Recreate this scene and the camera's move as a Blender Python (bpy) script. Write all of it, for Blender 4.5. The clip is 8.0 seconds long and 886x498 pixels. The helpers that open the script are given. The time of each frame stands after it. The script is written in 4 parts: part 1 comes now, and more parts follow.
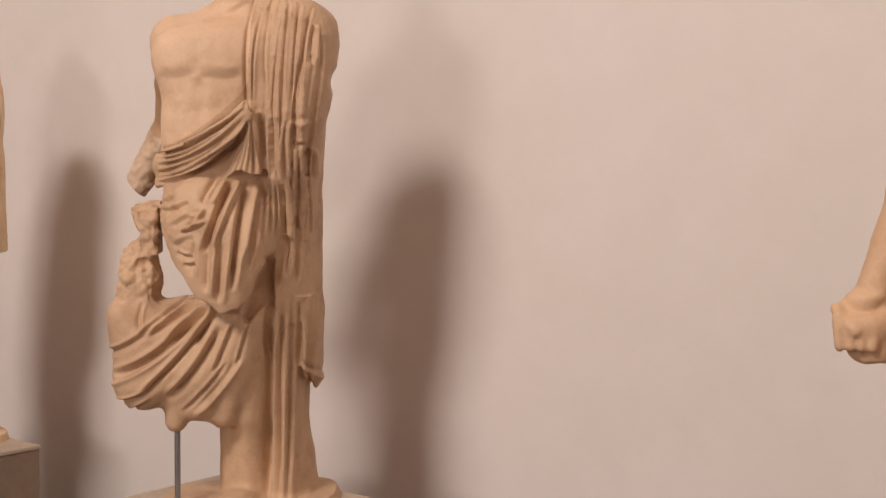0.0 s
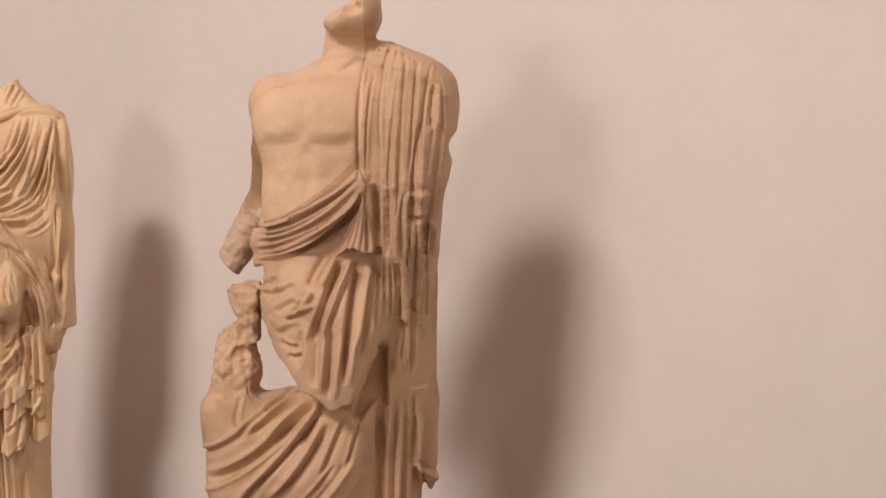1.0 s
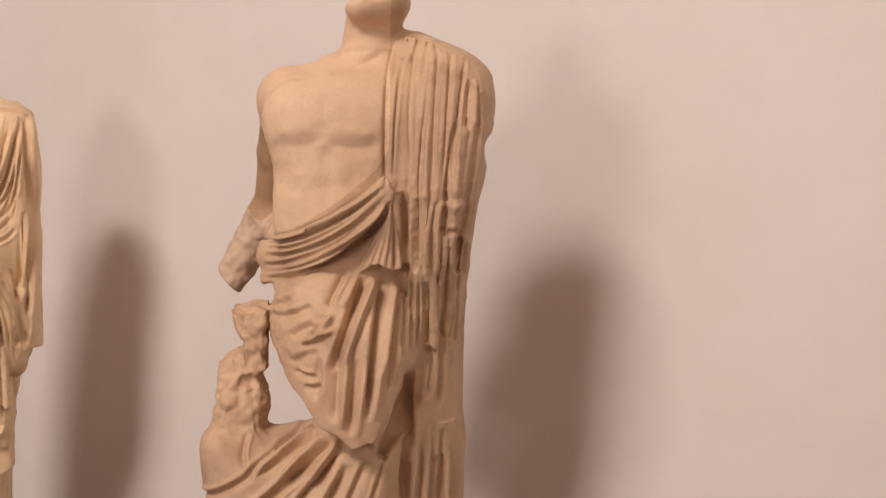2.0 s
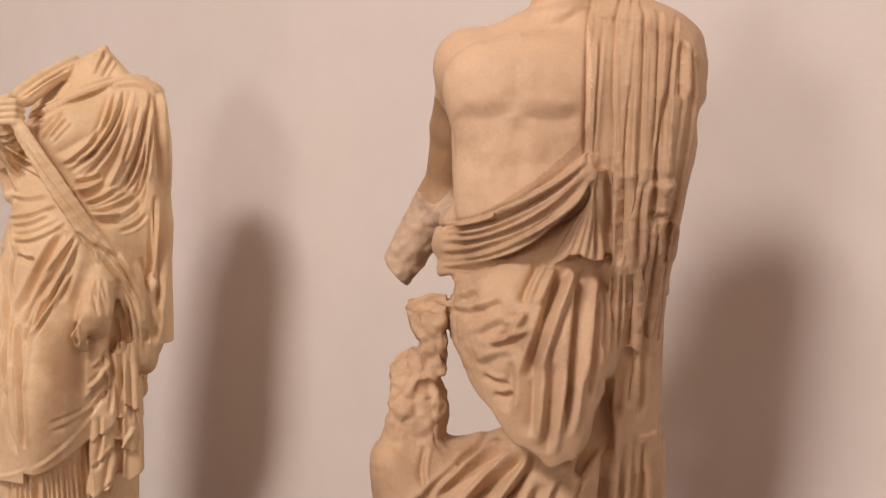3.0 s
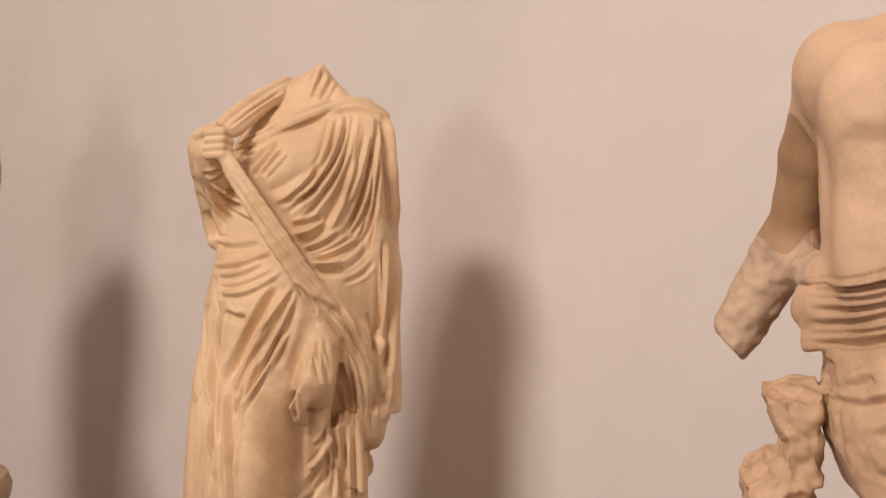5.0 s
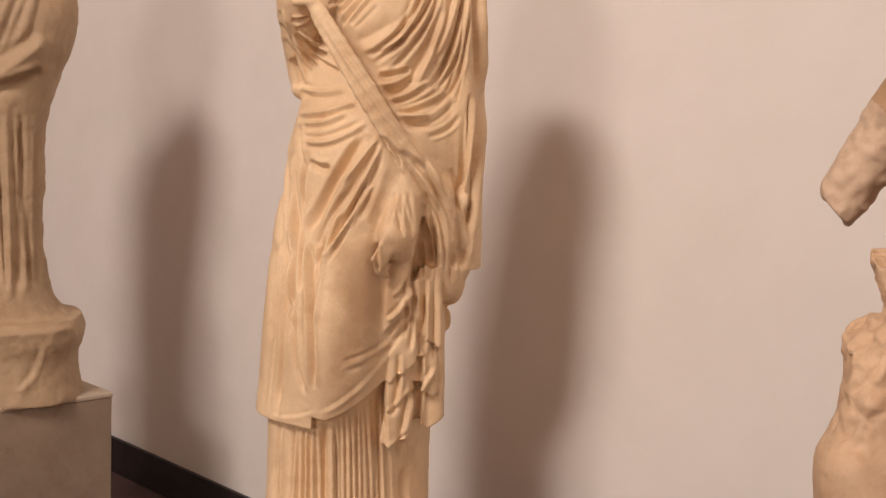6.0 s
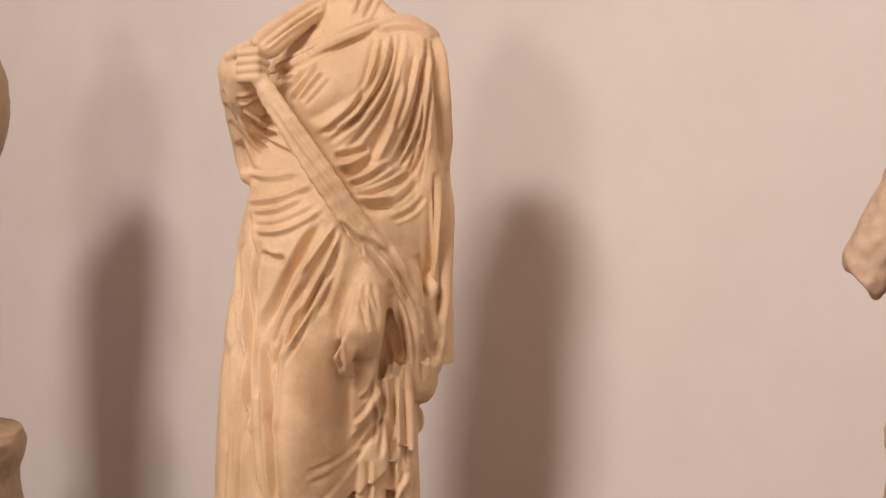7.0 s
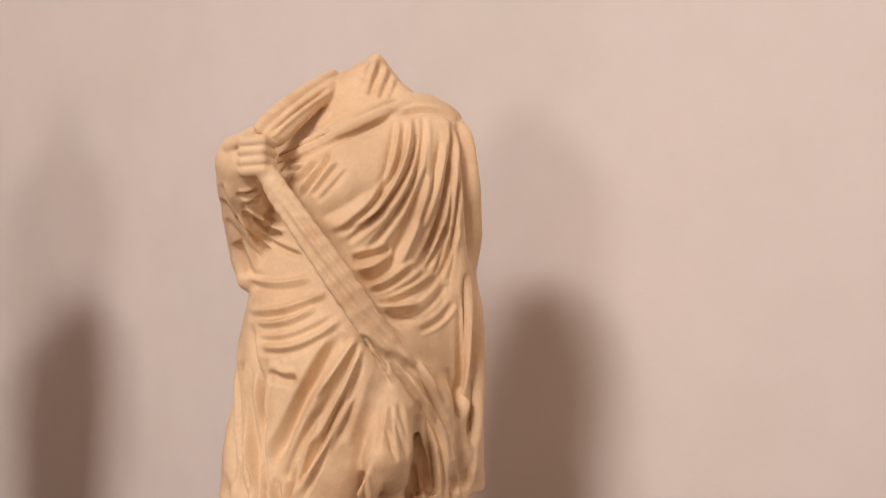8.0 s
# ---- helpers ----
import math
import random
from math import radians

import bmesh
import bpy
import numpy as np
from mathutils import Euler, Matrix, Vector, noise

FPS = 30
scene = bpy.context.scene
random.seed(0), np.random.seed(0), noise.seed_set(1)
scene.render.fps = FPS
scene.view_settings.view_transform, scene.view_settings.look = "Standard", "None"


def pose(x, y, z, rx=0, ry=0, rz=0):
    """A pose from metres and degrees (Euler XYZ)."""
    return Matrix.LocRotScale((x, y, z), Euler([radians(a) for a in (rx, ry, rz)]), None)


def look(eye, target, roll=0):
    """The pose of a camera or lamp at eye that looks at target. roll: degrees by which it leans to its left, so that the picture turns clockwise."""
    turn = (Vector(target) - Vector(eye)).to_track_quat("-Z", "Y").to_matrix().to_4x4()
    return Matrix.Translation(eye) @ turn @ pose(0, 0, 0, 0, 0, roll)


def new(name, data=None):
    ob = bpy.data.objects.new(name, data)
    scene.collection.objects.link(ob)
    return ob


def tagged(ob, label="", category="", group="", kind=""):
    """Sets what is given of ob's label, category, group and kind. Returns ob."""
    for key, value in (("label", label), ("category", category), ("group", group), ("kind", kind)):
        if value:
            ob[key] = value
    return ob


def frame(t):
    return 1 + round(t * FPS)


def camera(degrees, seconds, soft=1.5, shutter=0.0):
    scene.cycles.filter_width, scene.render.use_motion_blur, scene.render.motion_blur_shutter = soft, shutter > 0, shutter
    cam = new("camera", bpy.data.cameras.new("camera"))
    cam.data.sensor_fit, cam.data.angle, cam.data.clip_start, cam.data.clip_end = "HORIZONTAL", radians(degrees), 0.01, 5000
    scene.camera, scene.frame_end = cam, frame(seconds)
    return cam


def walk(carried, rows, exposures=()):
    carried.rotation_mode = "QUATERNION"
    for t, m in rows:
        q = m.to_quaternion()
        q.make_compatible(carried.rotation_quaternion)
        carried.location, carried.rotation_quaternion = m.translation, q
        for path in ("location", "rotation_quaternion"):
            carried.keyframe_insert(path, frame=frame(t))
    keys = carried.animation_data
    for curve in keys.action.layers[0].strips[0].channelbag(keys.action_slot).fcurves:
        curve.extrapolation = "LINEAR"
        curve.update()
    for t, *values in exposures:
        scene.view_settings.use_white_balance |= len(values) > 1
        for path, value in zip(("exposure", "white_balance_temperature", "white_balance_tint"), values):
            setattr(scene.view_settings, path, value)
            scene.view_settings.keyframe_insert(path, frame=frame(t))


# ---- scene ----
cam = camera(35.0, 8.0, soft=1.4)
PATH = [
    (0, (3.012, -2.533, 1.631), (1.769, -0.973, 1.483), 0.6),
    (0.5, (2.753, -2.407, 1.682), (1.413, -0.933, 1.508), 0.1),
    (1, (2.555, -2.353, 1.71), (1.274, -0.819, 1.617), 0.4),
    (1.2, (2.464, -2.375, 1.708), (1.25, -0.786, 1.684), 0.4),
    (2.3, (2.045, -2.098, 1.702), (0.828, -0.512, 1.608), 0.9),
    (2.5, (1.968, -2.059, 1.69), (0.737, -0.485, 1.599), 0.6),
    (3, (1.753, -2.03, 1.683), (0.449, -0.516, 1.588), 0.9),
    (3.5, (1.548, -2.03, 1.717), (0.221, -0.543, 1.557), -0.3),
    (4, (1.332, -1.897, 1.686), (-0.057, -0.463, 1.578), -0.9),
    (4.2, (1.261, -1.767, 1.719), (-0.184, -0.387, 1.632), -1.1),
    (5.3, (1.079, -1.784, 1.71), (-0.367, -0.405, 1.641), 1.0),
    (5.5, (1.056, -1.808, 1.711), (-0.395, -0.439, 1.577), 1.3),
    (6, (1.04, -1.815, 1.691), (-0.441, -0.496, 1.435), 2.2),
    (6.5, (0.987, -1.8, 1.701), (-0.448, -0.429, 1.451), 1.8),
    (7, (0.824, -1.644, 1.669), (-0.629, -0.276, 1.536), -0.1),
    (7.5, (0.622, -1.516, 1.703), (-0.865, -0.179, 1.659), -1.3),
    (8, (0.404, -1.548, 1.738), (-0.957, -0.084, 1.691), -1.0),
]
walk(cam, [(t, look(eye, to, roll)) for t, eye, to, roll in PATH],
     exposures=[(0, -0.40, 6380, 10), (2.5, -0.34, 6360, 10), (3.5, -0.35, 6500, 10), (5.5, -0.35, 6500, 10),
                (6, -0.26, 6530, 10), (7, -0.27, 6430, 10), (8, -0.29, 6310, 10)])

# ---- light ----
world = bpy.data.worlds.new("world")
scene.world = world
world.use_nodes = True
world.node_tree.nodes["Background"].inputs[0].default_value = (1.0, 0.84, 0.74, 1)
world.node_tree.nodes["Background"].inputs[1].default_value = 0.1


def area(name, eye, target, sx, sy, watts, colour):
    data = bpy.data.lights.new(name, "AREA")
    data.shape, data.size, data.size_y, data.energy, data.color = "RECTANGLE", sx, sy, watts, colour
    ob = new(name, data)
    ob.matrix_world = look(eye, target)
    return ob


# daylight through the high window across the hall, and through the low one under it
area("high_window_light", (1.0, -8.35, 8.0), (-0.8, 0.3, 1.4), 3.1, 1.2, 915, (1.0, 0.865, 0.785))
area("low_window_light", (1.0, -8.35, 2.7), (-0.8, 0.3, 1.6), 1.8, 1.2, 180, (1.0, 0.865, 0.785))
# added fill under the unseen ceiling, lifting the ambient level of the hall
area("fill_light", (-1.0, -4.5, 9.9), (-1.0, -4.5, 0), 8.0, 4.0, 60, (1.0, 0.72, 0.62))

# ---- materials ----
def material(name, base, rough=0.6, spec=0.3):
    m = bpy.data.materials.new(name)
    m.use_nodes = True
    n = m.node_tree.nodes
    b = n["Principled BSDF"]
    b.inputs["Base Color"].default_value = (*base, 1)
    b.inputs["Roughness"].default_value = rough
    b.inputs["Specular IOR Level"].default_value = spec
    return m, n, m.node_tree.links, b


def noise_node(n, l, scale, detail=5.0, rough=0.6, stretch=None):
    tc = n.new("ShaderNodeTexCoord")
    t = n.new("ShaderNodeTexNoise")
    t.inputs["Scale"].default_value = scale
    t.inputs["Detail"].default_value = detail
    t.inputs["Roughness"].default_value = rough
    if stretch:
        mp = n.new("ShaderNodeMapping")
        mp.inputs["Scale"].default_value = stretch
        l.new(tc.outputs["Object"], mp.inputs["Vector"])
        l.new(mp.outputs["Vector"], t.inputs["Vector"])
    else:
        l.new(tc.outputs["Object"], t.inputs["Vector"])
    return t


def ramp_node(n, l, source, stops):
    r = n.new("ShaderNodeValToRGB")
    e = r.color_ramp.elements
    while len(e) < len(stops):
        e.new(0.5)
    for el, (pos, col) in zip(e, stops):
        el.position, el.color = pos, (*col, 1)
    l.new(source, r.inputs["Fac"])
    return r


def mix_node(n, l, kind, fac, a, b):
    m = n.new("ShaderNodeMix")
    m.data_type, m.blend_type = "RGBA", kind
    if isinstance(fac, float):
        m.inputs["Factor"].default_value = fac
    else:
        l.new(fac, m.inputs["Factor"])
    l.new(a, m.inputs["A"])
    l.new(b, m.inputs["B"])
    return m.outputs["Result"]


def bump_node(n, l, b, height, strength, distance):
    bp = n.new("ShaderNodeBump")
    bp.inputs["Strength"].default_value = strength
    bp.inputs["Distance"].default_value = distance
    l.new(height, bp.inputs["Height"])
    l.new(bp.outputs["Normal"], b.inputs["Normal"])


def stone(name, light, dark, stain, rough=0.55, bump=0.35):
    """Aged marble: broad patina, brown stains in patches, fine grain."""
    m, n, l, b = material(name, light, rough)
    broad = noise_node(n, l, 4.5, 4)
    patina = ramp_node(n, l, broad.outputs["Fac"], [(0.3, dark), (0.62, light)])
    patch = noise_node(n, l, 11, 6, 0.65)
    mask = ramp_node(n, l, patch.outputs["Fac"], [(0.52, (0, 0, 0)), (0.72, (0.7, 0.7, 0.7))])
    rgb = n.new("ShaderNodeRGB")
    rgb.outputs[0].default_value = (*stain, 1)
    col = mix_node(n, l, "MIX", mask.outputs["Color"], patina.outputs["Color"], rgb.outputs[0])
    fine = noise_node(n, l, 140, 4, 0.7)
    speck = ramp_node(n, l, fine.outputs["Fac"], [(0.25, (0.93, 0.925, 0.92)), (0.7, (1.03, 1.03, 1.03))])
    l.new(mix_node(n, l, "MULTIPLY", 1.0, col, speck.outputs["Color"]), b.inputs["Base Color"])
    pits = noise_node(n, l, 55, 8, 0.7)
    bump_node(n, l, b, pits.outputs["Fac"], bump, 0.006)
    return m


def patina_shade_patch(m, centre, reach, tint):
    """A brown patina over one part of a marble, ragged at its rim, with shade put into its colour."""
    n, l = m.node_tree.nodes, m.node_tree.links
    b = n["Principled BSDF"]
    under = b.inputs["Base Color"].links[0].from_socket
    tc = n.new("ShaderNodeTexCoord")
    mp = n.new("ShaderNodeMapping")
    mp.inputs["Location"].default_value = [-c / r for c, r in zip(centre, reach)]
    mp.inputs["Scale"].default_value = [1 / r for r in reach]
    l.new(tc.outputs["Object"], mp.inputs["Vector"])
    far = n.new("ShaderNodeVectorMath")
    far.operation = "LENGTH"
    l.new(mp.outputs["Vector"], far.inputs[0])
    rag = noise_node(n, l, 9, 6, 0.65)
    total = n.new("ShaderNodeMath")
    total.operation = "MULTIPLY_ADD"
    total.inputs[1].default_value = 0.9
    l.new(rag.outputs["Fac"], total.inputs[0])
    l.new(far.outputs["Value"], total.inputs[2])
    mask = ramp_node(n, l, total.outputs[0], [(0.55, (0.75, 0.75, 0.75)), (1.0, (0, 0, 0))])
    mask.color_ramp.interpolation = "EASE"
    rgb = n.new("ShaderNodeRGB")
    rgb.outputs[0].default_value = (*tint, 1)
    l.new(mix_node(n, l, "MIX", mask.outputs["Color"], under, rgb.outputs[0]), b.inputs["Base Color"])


def plaster(name, tint=(1.0, 1.0, 1.0)):
    m, n, l, b = material(name, (0.8, 0.76, 0.72), 0.85, 0.2)
    broad = noise_node(n, l, 0.9, 3)
    tone = ramp_node(n, l, broad.outputs["Fac"], [(0.3, tuple(a * t for a, t in zip((0.735, 0.70, 0.655), tint))), (0.7, tuple(a * t for a, t in zip((0.785, 0.735, 0.71), tint)))])
    cloud = noise_node(n, l, 6, 5)
    mott = ramp_node(n, l, cloud.outputs["Fac"], [(0.3, (0.965, 0.96, 0.955)), (0.7, (1.0, 1.0, 1.0))])
    l.new(mix_node(n, l, "MULTIPLY", 1.0, tone.outputs["Color"], mott.outputs["Color"]), b.inputs["Base Color"])
    grain = noise_node(n, l, 60, 6)
    bump_node(n, l, b, grain.outputs["Fac"], 0.12, 0.004)
    return m


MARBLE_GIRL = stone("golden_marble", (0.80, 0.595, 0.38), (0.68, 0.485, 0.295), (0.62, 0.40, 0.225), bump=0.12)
# thigh: brown patina, deepened to paint in the shade on its turned side
patina_shade_patch(MARBLE_GIRL, (-0.07, -0.18, 1.20), (0.24, 0.5, 0.36), (0.48, 0.30, 0.165))
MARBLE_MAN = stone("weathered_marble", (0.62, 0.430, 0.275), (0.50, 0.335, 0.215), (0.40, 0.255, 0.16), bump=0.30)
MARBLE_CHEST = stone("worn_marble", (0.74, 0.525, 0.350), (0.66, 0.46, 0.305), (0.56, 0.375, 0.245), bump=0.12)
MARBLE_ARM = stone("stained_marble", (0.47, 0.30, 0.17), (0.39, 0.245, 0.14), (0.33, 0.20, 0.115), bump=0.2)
MARBLE_PALE = stone("pale_marble", (0.61, 0.45, 0.32), (0.48, 0.345, 0.24), (0.36, 0.245, 0.16), bump=0.35)
MARBLE_RUDDY = stone("ruddy_marble", (0.68, 0.46, 0.29), (0.58, 0.385, 0.24), (0.50, 0.315, 0.19), bump=0.2)
MARBLE_ROBE = stone("brown_marble", (0.50, 0.36, 0.23), (0.42, 0.30, 0.19), (0.36, 0.24, 0.14))
PLINTH = stone("plinth_stone", (0.36, 0.275, 0.205), (0.28, 0.21, 0.155), (0.25, 0.17, 0.12), 0.75, 0.2)
SLAB = stone("slab_stone", (0.55, 0.46, 0.36), (0.47, 0.39, 0.30), (0.40, 0.31, 0.23), 0.7, 0.2)
PLASTER = plaster("plaster")
# tone of the unseen walls and ceiling, picked to dim and warm their bounce
BOUNCE_OCHRE = plaster("bounce_ochre_plaster", (0.80, 0.72, 0.66))
SKIRT, _n, _l, _b = material("dark_skirting", (0.018, 0.014, 0.014), 0.35)
_t = noise_node(_n, _l, 12, 5)
_r = ramp_node(_n, _l, _t.outputs["Fac"], [(0.3, (0.012, 0.009, 0.010)), (0.7, (0.028, 0.021, 0.022))])
_l.new(_r.outputs["Color"], _b.inputs["Base Color"])
FLOOR, _n, _l, _b = material("dark_floor", (0.10, 0.06, 0.06), 0.4)
_t = noise_node(_n, _l, 7, 6)
_r = ramp_node(_n, _l, _t.outputs["Fac"], [(0.3, (0.075, 0.045, 0.045)), (0.7, (0.13, 0.085, 0.08))])
_l.new(_r.outputs["Color"], _b.inputs["Base Color"])
STEEL, _n, _l, _b = material("grey_steel", (0.30, 0.31, 0.32), 0.4)
_b.inputs["Metallic"].default_value = 0.8
_t = noise_node(_n, _l, 90, 3, 0.6, (1, 1, 0.1))
_r = ramp_node(_n, _l, _t.outputs["Fac"], [(0.3, (0.25, 0.25, 0.25)), (0.7, (0.5, 0.5, 0.5))])
_l.new(_r.outputs["Color"], _b.inputs["Roughness"])


# ---- building helpers ----
def mesh_object(name, bm, mat):
    me = bpy.data.meshes.new(name)
    bm.to_mesh(me)
    bm.free()
    me.materials.append(mat)
    return new(name, me)


def part(name, bm, mat, parent, label=""):
    ob = mesh_object(name, bm, mat)
    ob.parent = parent
    return tagged(ob, label)


def box(x0, x1, y0, y1, z0, z1, bevel=0.0):
    bm = bmesh.new()
    bmesh.ops.create_cube(bm, size=1)
    for v in bm.verts:
        v.co = Vector((x0 + (v.co.x + 0.5) * (x1 - x0), y0 + (v.co.y + 0.5) * (y1 - y0), z0 + (v.co.z + 0.5) * (z1 - z0)))
    if bevel:
        bmesh.ops.bevel(bm, geom=bm.edges[:], offset=bevel, segments=2, affect="EDGES", profile=0.6)
    return bm


def setting(name, bm, mat, label):
    return tagged(mesh_object(name, bm, mat), label, kind="structure")


# ---- sculpting: solids blended in a grid, skinned, then carved with folds ----
class Sculpt:
    """A block of stone in its own axes: x to its left-hand side seen from the front, -y to the front, z up."""

    def __init__(self, lo, hi, step):
        self.step = step
        self.ax = [np.arange(a, b + step, step, dtype=np.float32) for a, b in zip(lo, hi)]
        self.f = np.full([len(a) for a in self.ax], 1.0, dtype=np.float32)
        self.marks, self.guards = [], []

    def window(self, lo, hi, pad):
        s = []
        for a, p, q in zip(self.ax, lo, hi):
            i, j = np.searchsorted(a, (p - pad, q + pad))
            s.append(slice(int(i), max(int(j), int(i) + 1)))
        return tuple(s), np.ix_(*[a[w] for a, w in zip(self.ax, s)])

    def blend(self, s, d, k):
        f = self.f[s]
        h = np.clip(k - np.abs(f - d), 0, None) / k
        self.f[s] = np.minimum(f, d) - h * h * k * 0.25

    def carve(self, s, d, k):
        f = self.f[s]
        h = np.clip(k - np.abs(f + d), 0, None) / k
        self.f[s] = np.maximum(f, -d) + h * h * k * 0.25

    def loft(self, knots, k=0.02, hem=None, power=2.0, tilt=0.0):
        """A solid of oval sections; knots: (z, centre x, half width, centre y, half depth). hem(x): lowest z."""
        kn = np.array(knots, dtype=np.float32)
        lo = ((kn[:, 1] - kn[:, 2]).min(), (kn[:, 3] - kn[:, 4]).min(), kn[0, 0])
        hi = ((kn[:, 1] + kn[:, 2]).max(), (kn[:, 3] + kn[:, 4]).max(), kn[-1, 0])
        s, (x, y, z) = self.window(lo, hi, 0.03 + k)
        zz = np.clip(z, kn[0, 0], kn[-1, 0])
        cx, rx, cy, ry = [self.glide(zz, kn[:, 0], kn[:, i]) for i in (1, 2, 3, 4)]
        r = (np.abs((x - cx) / rx) ** power + np.abs((y - cy - tilt * (x - cx)) / ry) ** power) ** (1 / power)
        d = (r - 1) * np.minimum(rx, ry)
        d = np.maximum(d, np.maximum(kn[0, 0] - z, z - kn[-1, 0]))
        if hem:
            d = np.maximum(d, (hem(x) - z) * 0.8)
        self.blend(s, d, k)

    @staticmethod
    def glide(z, zs, vs):
        m = np.gradient(vs, zs)
        i = np.clip(np.searchsorted(zs, z) - 1, 0, len(zs) - 2)
        w = zs[i + 1] - zs[i]
        t = (z - zs[i]) / w
        return ((2 * t ** 3 - 3 * t ** 2 + 1) * vs[i] + (t ** 3 - 2 * t ** 2 + t) * w * m[i]
                + (-2 * t ** 3 + 3 * t ** 2) * vs[i + 1] + (t ** 3 - t ** 2) * w * m[i + 1]).astype(np.float32)

    def limb(self, a, b, ra, rb, k=0.02, flat=1.0, carve=False):
        """A tapered round bar from a to b; flat squeezes it in depth."""
        a, b = np.array(a, np.float32), np.array(b, np.float32)
        r = max(ra, rb)
        s, (x, y, z) = self.window(np.minimum(a, b) - r, np.maximum(a, b) + r, 0.02 + k)
        v = b - a
        t = np.clip(((x - a[0]) * v[0] + (y - a[1]) * v[1] + (z - a[2]) * v[2]) / max(float(v @ v), 1e-9), 0, 1)
        d = np.sqrt((x - a[0] - t * v[0]) ** 2 + ((y - a[1] - t * v[1]) / flat) ** 2 + (z - a[2] - t * v[2]) ** 2) - (ra + (rb - ra) * t)
        d = d * min(flat, 1.0)
        self.carve(s, d, k) if carve else self.blend(s, d, k)

    def bead(self, c, r, k=0.02, carve=False):
        s, (x, y, z) = self.window([p - q for p, q in zip(c, r)], [p + q for p, q in zip(c, r)], 0.02 + k * max(r) / min(r))
        d = (np.sqrt(((x - c[0]) / r[0]) ** 2 + ((y - c[1]) / r[1]) ** 2 + ((z - c[2]) / r[2]) ** 2) - 1) * min(r)
        self.carve(s, d, k) if carve else self.blend(s, d, k)

    def roll(self, pts, ra, rb, y0, y1, k=0.012, flat=1.0, bow=0.0):
        """A bar bent along a curve that is drawn from the front."""
        c = self.curve(pts, 19)
        n = len(c)
        yy = np.linspace(y0, y1, n) - bow * np.sin(np.linspace(0, np.pi, n))
        for i in range(n - 1):
            u, w = i / (n - 1), (i + 1) / (n - 1)
            self.limb((c[i, 0], yy[i], c[i, 1]), (c[i + 1, 0], yy[i + 1], c[i + 1, 1]), ra + (rb - ra) * u, ra + (rb - ra) * w, k, flat)

    def slice_off(self, p, n, lo, hi, k=0.01):
        """Breaks away, inside a window, all that lies beyond the plane through p with the normal n."""
        n = np.array(n, np.float32) / np.linalg.norm(n)
        s, (x, y, z) = self.window(lo, hi, 0)
        d = -((x - p[0]) * n[0] + (y - p[1]) * n[1] + (z - p[2]) * n[2])
        d = d + 0.004 * np.sin(x * 90 + z * 60) * np.sin(y * 110 - z * 45)
        self.carve(s, d, k)

    @staticmethod
    def curve(pts, n):
        p = np.array(pts, float)
        t = np.linspace(0, 1, n)[:, None]
        m = len(p) - 1
        return sum(math.comb(m, i) * t ** i * (1 - t) ** (m - i) * p[i] for i in range(m + 1))

    def fold(self, *pts, w=0.01, d=0.01, top=False):
        self.marks.append((self.curve(pts, 15), w, d, top))

    def guard(self, *pts, w=0.03):
        """Keeps the folds of the layers below off a band of cloth, or a limb, that lies over them."""
        self.guards.append((self.curve(pts, 15), w))

    @staticmethod
    def distance(p, c):
        best, along, side = np.full(len(p), 9.0), np.zeros(len(p)), np.ones(len(p))
        for i in range(len(c) - 1):
            e = c[i + 1] - c[i]
            r = p - c[i]
            t = np.clip(r @ e / max(float(e @ e), 1e-12), 0, 1)
            g = np.hypot(*(r - t[:, None] * e).T)
            near = g < best
            best[near], along[near] = g[near], (i + t[near]) / (len(c) - 1)
            side[near] = np.sign(e[0] * r[near, 1] - e[1] * r[near, 0])
        return best, along, side

    def folds(self, first, last, n, w, d, top=False):
        a, b = np.array(first), np.array(last)
        for i in range(n):
            u = i / max(n - 1, 1)
            j = np.random.uniform(-0.28, 0.28, a.shape) * np.abs(b - a).max() / max(n - 1, 1)
            s = np.random.uniform(0.45, 1.3)
            self.fold(*(a + (b - a) * u + j), w=w * np.random.uniform(0.8, 1.2), d=d * s, top=top)

    def skin(self):
        f, sign = self.f, self.f < 0
        nx, ny, nz = f.shape
        core = [slice(0, -1), slice(1, None)]
        count = np.zeros((nx - 1, ny - 1, nz - 1), np.int8)
        for i in (0, 1):
            for j in (0, 1):
                for k in (0, 1):
                    count += sign[core[i], core[j], core[k]]
        ci, cj, ck = np.nonzero((count > 0) & (count < 8))
        total, hits = np.zeros((len(ci), 3)), np.zeros(len(ci))
        corners = [(i, j, k) for i in (0, 1) for j in (0, 1) for k in (0, 1)]
        for a in corners:
            for axis in range(3):
                if a[axis]:
                    continue
                b = list(a)
                b[axis] = 1
                fa, fb = f[ci + a[0], cj + a[1], ck + a[2]], f[ci + b[0], cj + b[1], ck + b[2]]
                cross = (fa < 0) != (fb < 0)
                t = np.where(cross, fa / np.where(fa == fb, 1, fa - fb), 0)
                p = np.stack([ci + a[0], cj + a[1], ck + a[2]], 1).astype(float)
                p[:, axis] += t
                total += p * cross[:, None]
                hits += cross
        v = total / hits[:, None] * self.step + np.array([a[0] for a in self.ax])
        index = np.full(count.shape, -1, np.int64)
        index[ci, cj, ck] = np.arange(len(ci))
        quads = []
